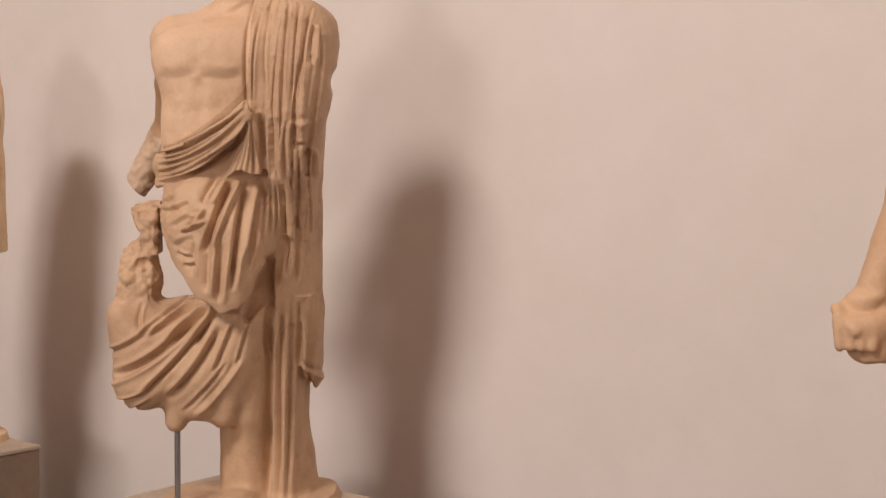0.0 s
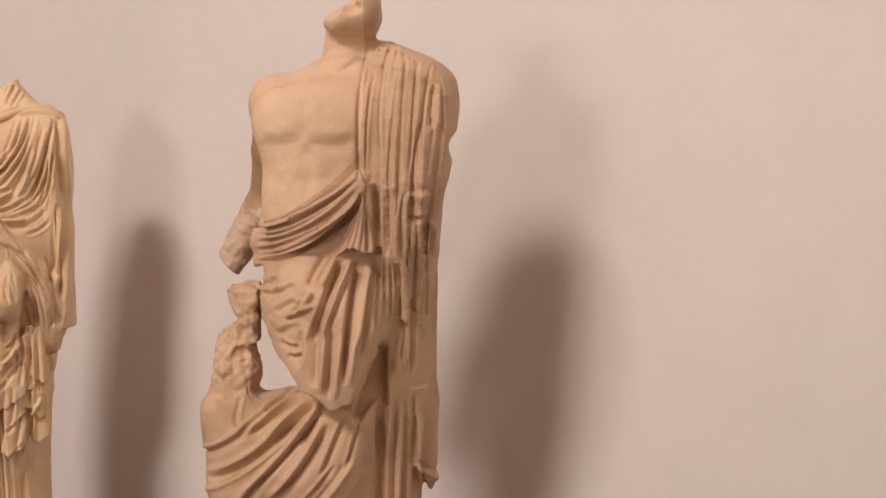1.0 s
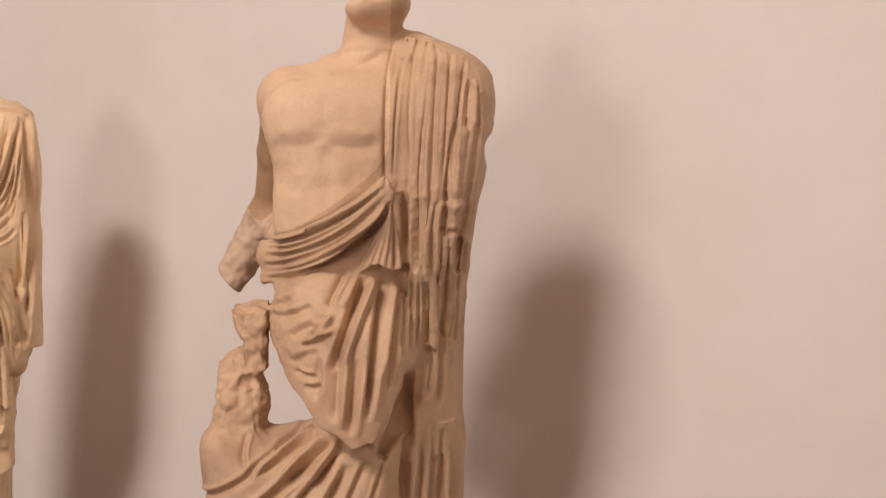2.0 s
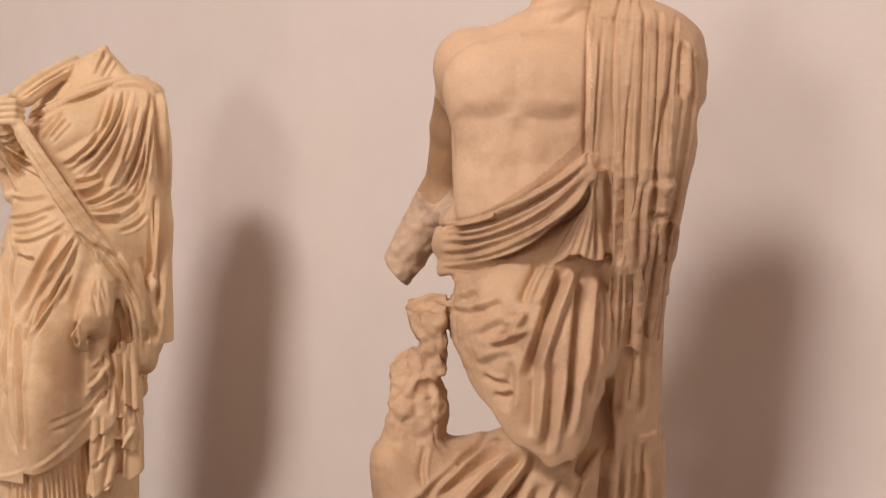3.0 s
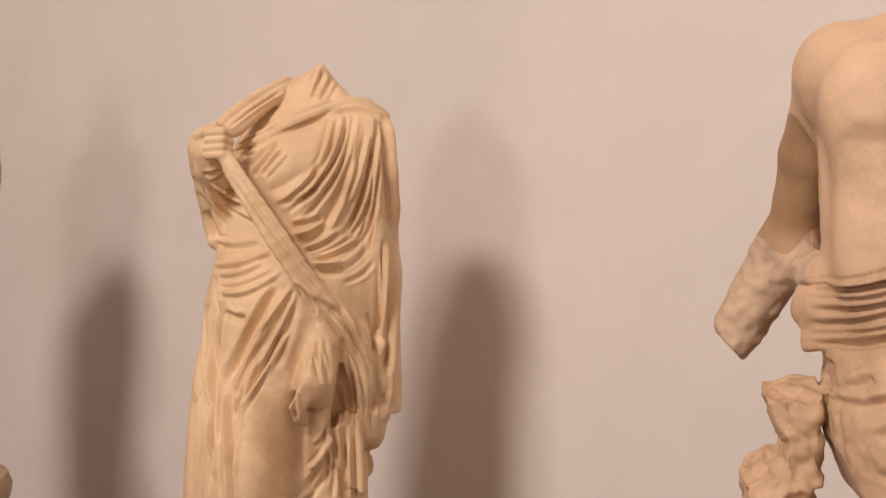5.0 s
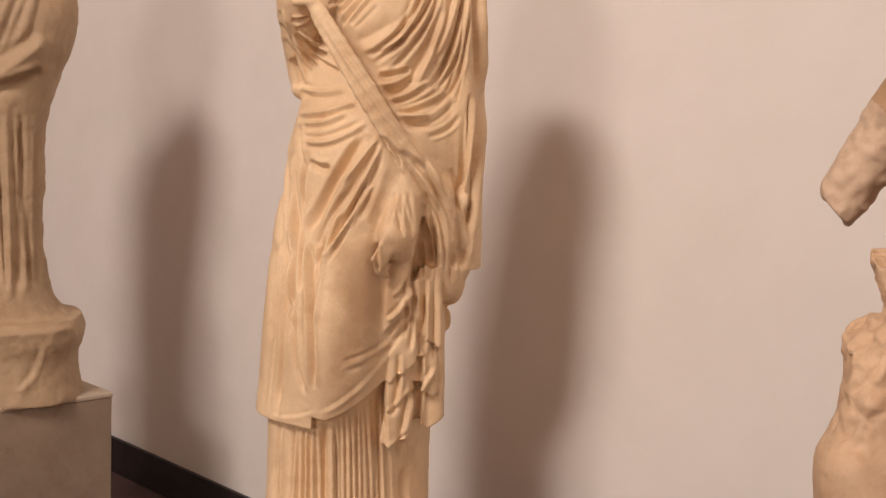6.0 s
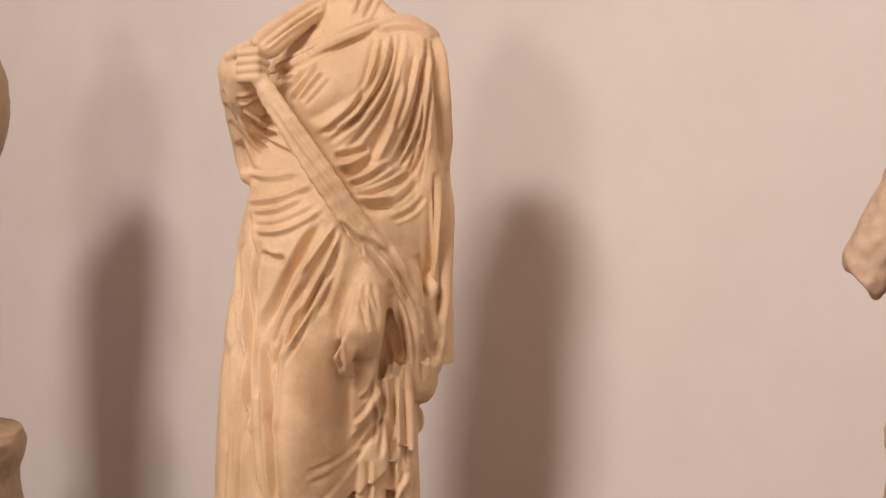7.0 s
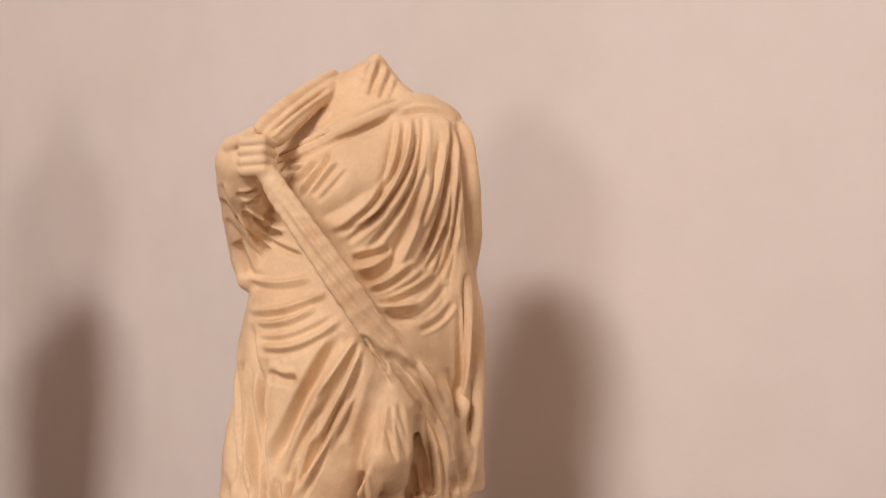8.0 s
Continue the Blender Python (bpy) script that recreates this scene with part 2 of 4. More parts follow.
        for axis in range(3):
            lo, hi = [slice(1, -1)] * 3, [slice(1, -1)] * 3
            lo[axis], hi[axis] = slice(0, -1), slice(1, None)
            s0, s1 = sign[tuple(lo)], sign[tuple(hi)]
            e = np.argwhere(s0 != s1)
            flip = s0[tuple(e.T)]
            base = e + 1
            base[:, axis] -= 1
            u, w = [(1, 2), (2, 0), (0, 1)][axis]
            q = []
            for du, dw in ((-1, -1), (0, -1), (0, 0), (-1, 0)):
                c = base.copy()
                c[:, u] += du
                c[:, w] += dw
                q.append(index[tuple(c.T)])
            q = np.stack(q, 1)
            q[~flip] = q[~flip][:, ::-1]
            quads.append(q)
        q = np.concatenate(quads)
        return v, q[(q >= 0).all(1)]

    @staticmethod
    def normals(v, q):
        a = np.cross(v[q[:, 2]] - v[q[:, 0]], v[q[:, 3]] - v[q[:, 1]])
        n = np.zeros_like(v)
        for i in range(4):
            np.add.at(n, q[:, i], a)
        return n / np.maximum(np.linalg.norm(n, axis=1), 1e-12)[:, None]

    @staticmethod
    def relax(v, q, amount):
        total, hits = np.zeros_like(v), np.zeros(len(v))
        for i in range(4):
            for j in (1, 3):
                np.add.at(total, q[:, i], v[q[:, (i + j) % 4]])
                np.add.at(hits, q[:, i], 1)
        return v + amount * (total / np.maximum(hits, 1)[:, None] - v)

    def finish(self, name, mat, m, rough=0.0015, swell=None, paint=(), turn=None, gain=1.2, spread=1.0):
        v, q = self.skin()
        v = self.relax(v, q, 0.6)
        n = self.normals(v, q)
        front = np.clip((0.5 - n[:, 1]) / 0.6, 0, 1)
        h = np.zeros(len(v))
        free = np.ones(len(v))
        for c, w in self.guards:
            free *= 1 - np.exp(-(self.distance(v[:, (0, 2)], c)[0] / w) ** 6)
        for c, w, d, top in self.marks:
            lo, hi = c.min(0) - 3.2 * w * spread, c.max(0) + 3.2 * w * spread
            pick = np.nonzero((v[:, 0] > lo[0]) & (v[:, 0] < hi[0]) & (v[:, 2] > lo[1]) & (v[:, 2] < hi[1]) & (front > 0))[0]
            if not len(pick):
                continue
            best, along, side = self.distance(v[pick][:, (0, 2)], c)
            x = best / (w * spread)
            shape = np.exp(-x ** 1.5) - 0.55 * np.exp(-((side * x - 1.5) / 0.8) ** 2)
            rise = np.sin(np.clip(np.minimum(along, 1 - along) / 0.22, 0, 1) * 1.5708)
            h[pick] += d * shape * rise * (1 if top else free[pick])
        if swell is not None:
            h += swell(v, n)
        lump = np.array([noise.noise(Vector(p) * 22) + 0.5 * noise.noise(Vector(p) * 60) for p in v])
        v = v + n * (np.clip(gain * h, -0.03, 0.024) * front + lump * rough)[:, None]
        if turn is not None:
            v[:, 1] += turn(v)
        v = self.relax(v, q, 0.22)
        me = bpy.data.meshes.new(name)
        me.from_pydata(v.tolist(), [], q.tolist())
        me.polygons.foreach_set("use_smooth", np.ones(len(q), dtype=bool))
        me.materials.append(mat)
        if paint:
            c = v[q].mean(1)
            slot = np.zeros(len(q), dtype=np.int32)
            for i, (other, where) in enumerate(paint):
                me.materials.append(other)
                slot[where(c[:, 0], c[:, 1], c[:, 2])] = i + 1
            me.polygons.foreach_set("material_index", slot)
        ob = new(name, me)
        ob.matrix_world = m
        return ob

# ---- the hall ----
X0, X1, Y0, Y1, TOP = -7.0, 5.0, -8.4, 0.93, 10.0
setting("floor", box(X0 - 0.3, X1 + 0.3, Y0 - 0.3, Y1 + 0.3, -0.2, 0.0), FLOOR, "dark reddish brown polished stone floor")
setting("wall_north", box(X0 - 0.3, X1 + 0.3, Y1, Y1 + 0.3, 0, TOP), PLASTER, "pale off-white plaster wall behind the statues")
# side walls out of view, toned to hold down the bounced light
setting("wall_west", box(X0 - 0.3, X0, Y0, Y1, 0, TOP), BOUNCE_OCHRE, "unseen warm ochre plaster wall")
setting("wall_east", box(X1, X1 + 0.3, Y0, Y1, 0, TOP), BOUNCE_OCHRE, "unseen warm ochre plaster wall")


def join(boxes):
    bm = bmesh.new()
    for b in boxes:
        piece = box(*b)
        me = bpy.data.meshes.new("piece")
        piece.to_mesh(me)
        piece.free()
        bm.from_mesh(me)
        bpy.data.meshes.remove(me)
    return bm


# unseen south wall with the low and the high window
setting("wall_south", join([
    (X0 - 0.3, -0.55, Y0 - 0.3, Y0, 0, TOP), (2.55, X1 + 0.3, Y0 - 0.3, Y0, 0, TOP),
    (-0.55, 2.55, Y0 - 0.3, Y0, 0, 2.05), (-0.55, 2.55, Y0 - 0.3, Y0, 3.35, 7.3), (-0.55, 2.55, Y0 - 0.3, Y0, 8.7, TOP)]),
    BOUNCE_OCHRE, "unseen warm ochre plaster wall with two window openings")
# unseen ceiling with an opening above the added fill light
setting("ceiling", join([
    (X0 - 0.3, -5.1, Y0 - 0.3, Y1 + 0.3, TOP, TOP + 0.3), (3.1, X1 + 0.3, Y0 - 0.3, Y1 + 0.3, TOP, TOP + 0.3),
    (-5.1, 3.1, -2.4, Y1 + 0.3, TOP, TOP + 0.3), (-5.1, 3.1, Y0 - 0.3, -6.6, TOP, TOP + 0.3)]),
    BOUNCE_OCHRE, "unseen warm ochre plaster ceiling with an opening at the fill light")
skirting = box(X0, X1, Y1 - 0.018, Y1 - 0.002, 0, 0.145, 0.004)
setting("baseboard", skirting, SKIRT, "black stone skirting along the foot of the wall")


# ---- plinths ----
def plinth(x0, x1, y0, y1, h, label):
    base = new("plinth")
    base.matrix_world = pose((x0 + x1) / 2, (y0 + y1) / 2, 0)
    w, d = (x1 - x0) / 2, (y1 - y0) / 2
    part("body", box(-w + 0.003, w - 0.003, -d + 0.003, d - 0.003, 0, h - 0.016, 0.003), PLINTH, base)
    part("top_slab", box(-w, w, -d, d, h - 0.0162, h, 0.005), SLAB, base, "paler worn top edge")
    return tagged(base, label, "plinth", "plinths along the wall")


plinth(-1.80, -1.20, -0.08, 0.455, 0.545, "grey-brown stone block plinth under the draped woman")
plinth(-0.12, 0.52, -0.22, 0.42, 0.630, "grey-brown stone block plinth under the bare-chested man")
plinth(-3.46, -2.86, -0.26, 0.295, 0.640, "grey-brown stone block plinth under the robed statue")
plinth(1.85, 2.45, -0.2, 0.4, 0.6, "grey-brown stone block plinth under the broken nude")

# ---- the draped woman without a head ----
A = Sculpt((-0.37, -0.36, 0.53), (0.26, 0.30, 2.08), 0.0027)
# pleated underskirt
A.loft([(0.535, -0.10, 0.215, -0.01, 0.18), (0.60, -0.11, 0.195, -0.01, 0.165), (0.72, -0.12, 0.178, -0.01, 0.15),
        (0.90, -0.115, 0.18, -0.02, 0.15), (1.15, -0.09, 0.17, -0.03, 0.15)])
# mantle down to the curved hem
A.loft([(0.86, -0.13, 0.20, -0.02, 0.172), (0.95, -0.122, 0.20, -0.025, 0.175), (1.1, -0.105, 0.208, -0.035, 0.185),
        (1.3, -0.078, 0.218, -0.03, 0.18), (1.5, -0.052, 0.213, -0.01, 0.165), (1.65, -0.03, 0.20, 0.0, 0.155),
        (1.8, -0.018, 0.182, -0.005, 0.155), (1.88, -0.012, 0.165, 0.012, 0.132), (1.94, -0.012, 0.13, 0.03, 0.10),
        (1.98, -0.02, 0.075, 0.035, 0.07)], k=0.008, tilt=-0.06,
       hem=lambda x: np.where(x < -0.18, 0.89 + 0 * x, 0.925 + 0.55 * np.clip(x + 0.15, 0, None) + 1.6 * np.clip(x + 0.05, 0, None) ** 2))
# unseen bulk added behind her to widen the shadow she casts on the wall
A.loft([(0.54, -0.09, 0.17, 0.09, 0.17), (0.9, -0.09, 0.17, 0.10, 0.17), (1.3, -0.07, 0.185, 0.11, 0.165), (1.6, -0.03, 0.175, 0.10, 0.15), (1.85, 0.0, 0.14, 0.08, 0.12), (1.95, 0.0, 0.08, 0.06, 0.08)], k=0.03)
# bent knee, bosom, belly
A.bead((-0.125, -0.13, 1.12), (0.085, 0.115, 0.20), 0.06)
A.bead((-0.06, -0.10, 1.79), (0.075, 0.06, 0.075), 0.06)
A.bead((0.07, -0.09, 1.80), (0.07, 0.055, 0.075), 0.06)
A.bead((-0.05, -0.10, 1.50), (0.15, 0.09, 0.13), 0.08)
# shoulder and hanging mantle over the other arm
A.loft([(1.235, 0.160, 0.024, -0.06, 0.075), (1.3, 0.156, 0.027, -0.055, 0.09), (1.45, 0.148, 0.03, -0.04, 0.11), (1.65, 0.131, 0.038, -0.02, 0.12),
        (1.82, 0.112, 0.049, 0.0, 0.115), (1.92, 0.092, 0.053, 0.015, 0.10), (1.965, 0.05, 0.05, 0.03, 0.07)], k=0.02)
# neck stump with its slanting break
A.limb((-0.03, 0.03, 1.92), (-0.02, 0.02, 2.06), 0.06, 0.055, 0.03)
A.limb((0.01, 0.04, 1.95), (0.005, 0.035, 2.04), 0.05, 0.03, 0.03)
A.slice_off((-0.09, 0, 1.985), (-0.55, -0.1, 1.0), (-0.2, -0.2, 1.96), (0.012, 0.2, 2.1))
A.slice_off((0.0, 0, 2.035), (0.9, 0, 0.75), (0.0, -0.2, 1.96), (0.2, 0.2, 2.1))
# raised arm under the mantle, fist
A.limb((-0.12, 0.02, 1.87), (-0.232, 0.0, 1.672), 0.058, 0.042, 0.03)
A.limb((-0.235, -0.02, 1.71), (-0.246, -0.11, 1.80), 0.044, 0.042, 0.02)
A.limb((-0.225, -0.0, 1.68), (-0.245, -0.02, 1.63), 0.035, 0.015, 0.02)
A.bead((-0.248, -0.13, 1.835), (0.040, 0.038, 0.048), 0.012)
for i in range(4):
    zf = 1.868 - 0.0165 * i
    A.limb((-0.238, -0.172, zf), (-0.205, -0.183, zf + 0.002), 0.0095, 0.0105, 0.002)
    A.limb((-0.205, -0.183, zf + 0.002), (-0.189, -0.165, zf - 0.004), 0.0105, 0.009, 0.002)
A.limb((-0.26, -0.155, 1.862), (-0.222, -0.178, 1.884), 0.012, 0.009, 0.004)
# rolled collar from the neck down to the fist
A.roll([(-0.080, 2.002), (-0.10, 1.986), (-0.16, 1.950), (-0.212, 1.893)], 0.007, 0.012, 0.03, -0.125, 0.008)
A.roll([(-0.078, 1.985), (-0.10, 1.967), (-0.148, 1.930), (-0.196, 1.878)], 0.006, 0.011, 0.0, -0.135, 0.006)
A.roll([(-0.085, 1.97), (-0.10, 1.952), (-0.138, 1.918), (-0.186, 1.868)], 0.006, 0.009, -0.01, -0.13, 0.012)
# rolled edge of the mantle across the chest and over the shoulder
A.roll([(-0.186, 1.838), (-0.10, 1.872), (-0.03, 1.912), (0.030, 1.931)], 0.0060, 0.0085, -0.075, -0.072, 0.004, 1.0, 0.050)
A.roll([(-0.180, 1.850), (-0.10, 1.886), (-0.03, 1.926), (0.020, 1.944)], 0.0045, 0.0060, -0.065, -0.066, 0.004, 1.0, 0.050)
A.roll([(0.026, 1.931), (0.075, 1.950), (0.118, 1.945), (0.146, 1.918)], 0.0085, 0.0090, -0.070, 0.020, 0.006, 1.0, 0.004)
# diagonal band
A.roll([(-0.198, 1.812), (-0.10, 1.665), (0.136, 1.30)], 0.017, 0.011, -0.178, -0.165, 0.005, 0.8, 0.042)
A.roll([(-0.19, 1.81), (-0.085, 1.668), (0.146, 1.33)], 0.011, 0.009, -0.182, -0.165, 0.004, 0.8, 0.042)
A.roll([(-0.196, 1.79), (-0.112, 1.655), (0.112, 1.31)], 0.010, 0.010, -0.182, -0.178, 0.005, 0.8, 0.038)
# fall of cloth from the band's end
A.roll([(0.09, 1.42), (0.125, 1.32), (0.112, 1.175)], 0.03, 0.026, -0.155, -0.12, 0.015, 0.8)
A.roll([(0.05, 1.45), (0.085, 1.34), (0.09, 1.185)], 0.03, 0.026, -0.18, -0.15, 0.015, 0.8)
A.roll([(0.12, 1.38), (0.142, 1.29), (0.132, 1.21)], 0.028, 0.015, -0.11, -0.09, 0.015)
# lowered forearm in its sleeve, fingers below
A.limb((0.012, -0.180, 1.43), (-0.002, -0.212, 1.325), 0.032, 0.046, 0.014)
A.bead((-0.002, -0.212, 1.295), (0.038, 0.036, 0.034), 0.014)
for i in range(3):
    A.limb((-0.026 + 0.006 * i, -0.240, 1.325 - 0.012 * i), (-0.050 + 0.007 * i, -0.248, 1.276 - 0.008 * i), 0.010, 0.0085, 0.003)
    A.limb((-0.050 + 0.007 * i, -0.248, 1.276 - 0.008 * i), (-0.042 + 0.008 * i, -0.240, 1.245 - 0.004 * i), 0.0085, 0.007, 0.003)
# deep hollow between the hand and the falling cloth
for yh in (-0.27, -0.235, -0.205, -0.18):
    A.limb((0.050, yh, 1.385), (0.046, yh, 1.225), 0.008, 0.025, 0.006, carve=True)
    A.limb((0.020, yh, 1.235), (0.045, yh, 1.225), 0.012, 0.018, 0.004, carve=True)
A.limb((0.135, -0.20, 1.52), (0.138, -0.165, 1.26), 0.006, 0.022, 0.006, carve=True)
A.guard((-0.2, 1.812), (-0.10, 1.665), (0.130, 1.31), w=0.036)
A.guard((-0.24, 1.88), (-0.24, 1.84), (-0.22, 1.81), w=0.055)
A.guard((0.02, 1.43), (0.01, 1.34), (-0.01, 1.25), w=0.042)
A.guard((-0.095, 1.985), (-0.15, 1.94), (-0.205, 1.885), w=0.022)
# zigzag tails, layer over layer
for cx, rx, y, z0, z1, low, mid, slope in (
        (0.075, 0.034, -0.135, 0.83, 1.15, 0.865, 0.075, 0.7), (0.008, 0.034, -0.165, 0.80, 1.10, 0.825, -0.005, 0.9),
        (0.055, 0.036, -0.16, 0.90, 1.22, 0.945, 0.085, 0.9), (0.022, 0.040, -0.18, 0.95, 1.22, 0.985, -0.015, 0.8),
        (0.065, 0.030, -0.175, 1.05, 1.25, 1.06, 0.09, 1.0), (-0.002, 0.032, -0.195, 1.08, 1.27, 1.105, -0.03, 1.1)):
    A.loft([(z0, cx, rx * 1.12, y, 0.028), ((z0 + z1) / 2, cx, rx, y - 0.004, 0.030), (z1, cx, rx * 0.8, y, 0.028)], k=0.004, power=3.0,
           hem=lambda x, low=low, mid=mid, slope=slope: low + slope * np.abs(x - mid))
A.bead((0.108, -0.12, 1.115), (0.011, 0.012, 0.026), 0.008)
# feet
A.bead((-0.16, -0.165, 0.565), (0.045, 0.06, 0.035), 0.03)
A.bead((0.0, -0.15, 0.565), (0.045, 0.06, 0.035), 0.03)
A.loft([(0.53, -0.08, 0.255, -0.01, 0.215), (0.57, -0.08, 0.245, -0.01, 0.205)], k=0.03)
# carved folds of the mantle over chest and shoulder
A.fold((0.022, 1.908), (0.013, 1.853), (0.001, 1.802), (-0.013, 1.771), w=0.0055, d=-0.008)
A.fold((0.040, 1.908), (0.031, 1.829), (0.008, 1.759), (-0.089, 1.710), w=0.006, d=-0.01)
A.fold((0.060, 1.912), (0.063, 1.849), (0.034, 1.769), (-0.070, 1.693), w=0.006, d=-0.01)
A.fold((0.073, 1.915), (0.072, 1.849), (0.046, 1.751), (-0.036, 1.679), w=0.006, d=-0.009)
A.fold((0.069, 1.819), (0.056, 1.751), (0.033, 1.703), (0.007, 1.654), w=0.011, d=-0.013)
A.fold((0.100, 1.869), (0.091, 1.809), (0.074, 1.756), (0.057, 1.717), w=0.0055, d=-0.009)
A.fold((0.129, 1.911), (0.120, 1.819), (0.108, 1.731), (0.052, 1.645), w=0.006, d=-0.01)
A.fold((0.112, 1.721), (0.094, 1.681), (0.070, 1.644), w=0.0055, d=-0.008)
A.fold((0.124, 1.720), (0.116, 1.675), (0.096, 1.631), w=0.005, d=-0.008)
A.fold((-0.025, 1.791), (-0.069, 1.751), (-0.117, 1.736), w=0.013, d=-0.007)
A.fold((-0.059, 1.666), (-0.022, 1.673), (0.009, 1.684), w=0.006, d=-0.011)
A.fold((-0.079, 1.713), (-0.031, 1.723), (0.010, 1.754), w=0.006, d=-0.007)
A.fold((-0.170, 1.786), (-0.135, 1.811), (-0.098, 1.843), w=0.0045, d=-0.0060)
A.fold((-0.150, 1.762), (-0.124, 1.797), (-0.084, 1.852), w=0.0045, d=-0.0067)
A.fold((-0.123, 1.775), (-0.102, 1.804), (-0.075, 1.832), w=0.0045, d=-0.0053)
A.fold((-0.114, 1.766), (-0.087, 1.792), (-0.063, 1.820), w=0.004, d=-0.0037)
A.fold((-0.175, 1.820), (-0.155, 1.821), (-0.135, 1.828), w=0.0045, d=-0.007)
A.fold((-0.112, 1.895), (-0.099, 1.911), (-0.082, 1.925), w=0.0045, d=-0.004)
A.fold((0.031, 1.912), (0.022, 1.833), (-0.001, 1.763), (-0.098, 1.714), w=0.005, d=0.005)
A.fold((0.050, 1.915), (0.053, 1.852), (0.024, 1.772), (-0.080, 1.696), w=0.005, d=0.006)
A.fold((0.064, 1.917), (0.063, 1.851), (0.037, 1.753), (-0.045, 1.681), w=0.005, d=0.005)
A.fold((0.083, 1.819), (0.070, 1.751), (0.047, 1.703), (0.021, 1.654), w=0.006, d=0.008)
A.fold((0.120, 1.911), (0.111, 1.819), (0.099, 1.731), (0.043, 1.645), w=0.005, d=0.006)
A.fold((0.109, 1.869), (0.100, 1.809), (0.083, 1.756), (0.066, 1.717), w=0.005, d=0.005)
A.fold((-0.174, 1.794), (-0.139, 1.819), (-0.102, 1.851), w=0.0045, d=0.005)
A.fold((-0.156, 1.768), (-0.130, 1.803), (-0.090, 1.858), w=0.0045, d=0.005)
A.fold((-0.128, 1.780), (-0.107, 1.809), (-0.080, 1.837), w=0.004, d=0.004)
A.fold((-0.065, 1.635), (-0.023, 1.622), (0.017, 1.669), w=0.01, d=-0.0160)
A.fold((-0.037, 1.609), (0.006, 1.614), (0.048, 1.653), w=0.0065, d=-0.013)
A.fold((-0.030, 1.601), (0.015, 1.600), (0.073, 1.642), w=0.005, d=-0.008)
A.fold((-0.026, 1.591), (0.024, 1.588), (0.093, 1.632), w=0.0065, d=-0.012)
A.fold((-0.018, 1.578), (0.015, 1.562), (0.056, 1.576), w=0.009, d=-0.019)
A.fold((-0.065, 1.649), (-0.023, 1.636), (0.017, 1.683), w=0.007, d=0.008)
A.fold((-0.018, 1.591), (0.015, 1.575), (0.056, 1.589), w=0.006, d=0.008)
A.fold((-0.033, 1.619), (0.010, 1.624), (0.052, 1.663), w=0.005, d=0.006)
# swags over the belly
A.fold((-0.242, 1.626), (-0.198, 1.605), (-0.123, 1.629), w=0.0065, d=-0.0058)
A.fold((-0.240, 1.567), (-0.168, 1.567), (-0.090, 1.608), w=0.006, d=-0.0065)
A.fold((-0.228, 1.551), (-0.174, 1.542), (-0.114, 1.585), w=0.0055, d=-0.0058)
A.fold((-0.223, 1.532), (-0.169, 1.523), (-0.092, 1.572), w=0.005, d=-0.0043)
A.fold((-0.217, 1.511), (-0.150, 1.497), (-0.071, 1.564), w=0.006, d=-0.0058)
A.fold((-0.205, 1.479), (-0.182, 1.459), (-0.153, 1.468), w=0.0075, d=-0.013)
A.fold((-0.242, 1.636), (-0.198, 1.615), (-0.123, 1.639), w=0.006, d=0.004)
A.fold((-0.240, 1.577), (-0.168, 1.577), (-0.090, 1.618), w=0.006, d=0.004)
A.fold((-0.228, 1.561), (-0.174, 1.552), (-0.114, 1.595), w=0.006, d=0.004)
A.fold((-0.217, 1.521), (-0.150, 1.507), (-0.071, 1.574), w=0.006, d=0.004)
# the strong pulls from the hip to the knee
A.fold((-0.078, 1.546), (-0.137, 1.459), (-0.200, 1.315), w=0.011, d=-0.0163)
A.fold((-0.062, 1.543), (-0.093, 1.492), (-0.137, 1.441), w=0.007, d=-0.0072)
A.fold((-0.053, 1.527), (-0.093, 1.436), (-0.139, 1.361), w=0.0055, d=-0.011)
A.fold((-0.122, 1.414), (-0.160, 1.357), (-0.182, 1.295), w=0.005, d=-0.01)
A.fold((-0.074, 1.441), (-0.106, 1.367), (-0.172, 1.278), w=0.006, d=-0.01)
A.fold((-0.046, 1.494), (-0.065, 1.418), (-0.087, 1.360), w=0.009, d=-0.006)
A.fold((-0.096, 1.550), (-0.155, 1.463), (-0.218, 1.319), w=0.008, d=0.008)
A.fold((-0.053, 1.539), (-0.084, 1.488), (-0.128, 1.437), w=0.0055, d=0.006)
A.fold((-0.044, 1.524), (-0.084, 1.433), (-0.130, 1.358), w=0.005, d=0.006)
A.fold((-0.064, 1.438), (-0.096, 1.364), (-0.162, 1.275), w=0.006, d=0.006)
# side falls and the edge of the hanging mantle
A.fold((-0.280, 1.500), (-0.279, 1.378), (-0.274, 1.269), w=0.005, d=-0.01)
A.fold((-0.255, 1.489), (-0.257, 1.381), (-0.250, 1.274), w=0.0055, d=-0.011)
A.fold((-0.235, 1.556), (-0.225, 1.454), (-0.208, 1.376), w=0.006, d=-0.011)
A.fold((-0.268, 1.520), (-0.268, 1.427), (-0.264, 1.278), w=0.0045, d=-0.007)
A.fold((-0.245, 1.489), (-0.247, 1.381), (-0.240, 1.274), w=0.0055, d=0.006)
A.fold((0.142, 1.638), (0.143, 1.507), (0.120, 1.340), w=0.006, d=-0.014)
A.fold((0.169, 1.647), (0.161, 1.494), (0.144, 1.254), w=0.007, d=-0.018)
A.fold((0.138, 1.915), (0.150, 1.820), (0.158, 1.638), w=0.0055, d=-0.014)
A.fold((0.150, 1.912), (0.163, 1.820), (0.170, 1.638), w=0.006, d=0.008)
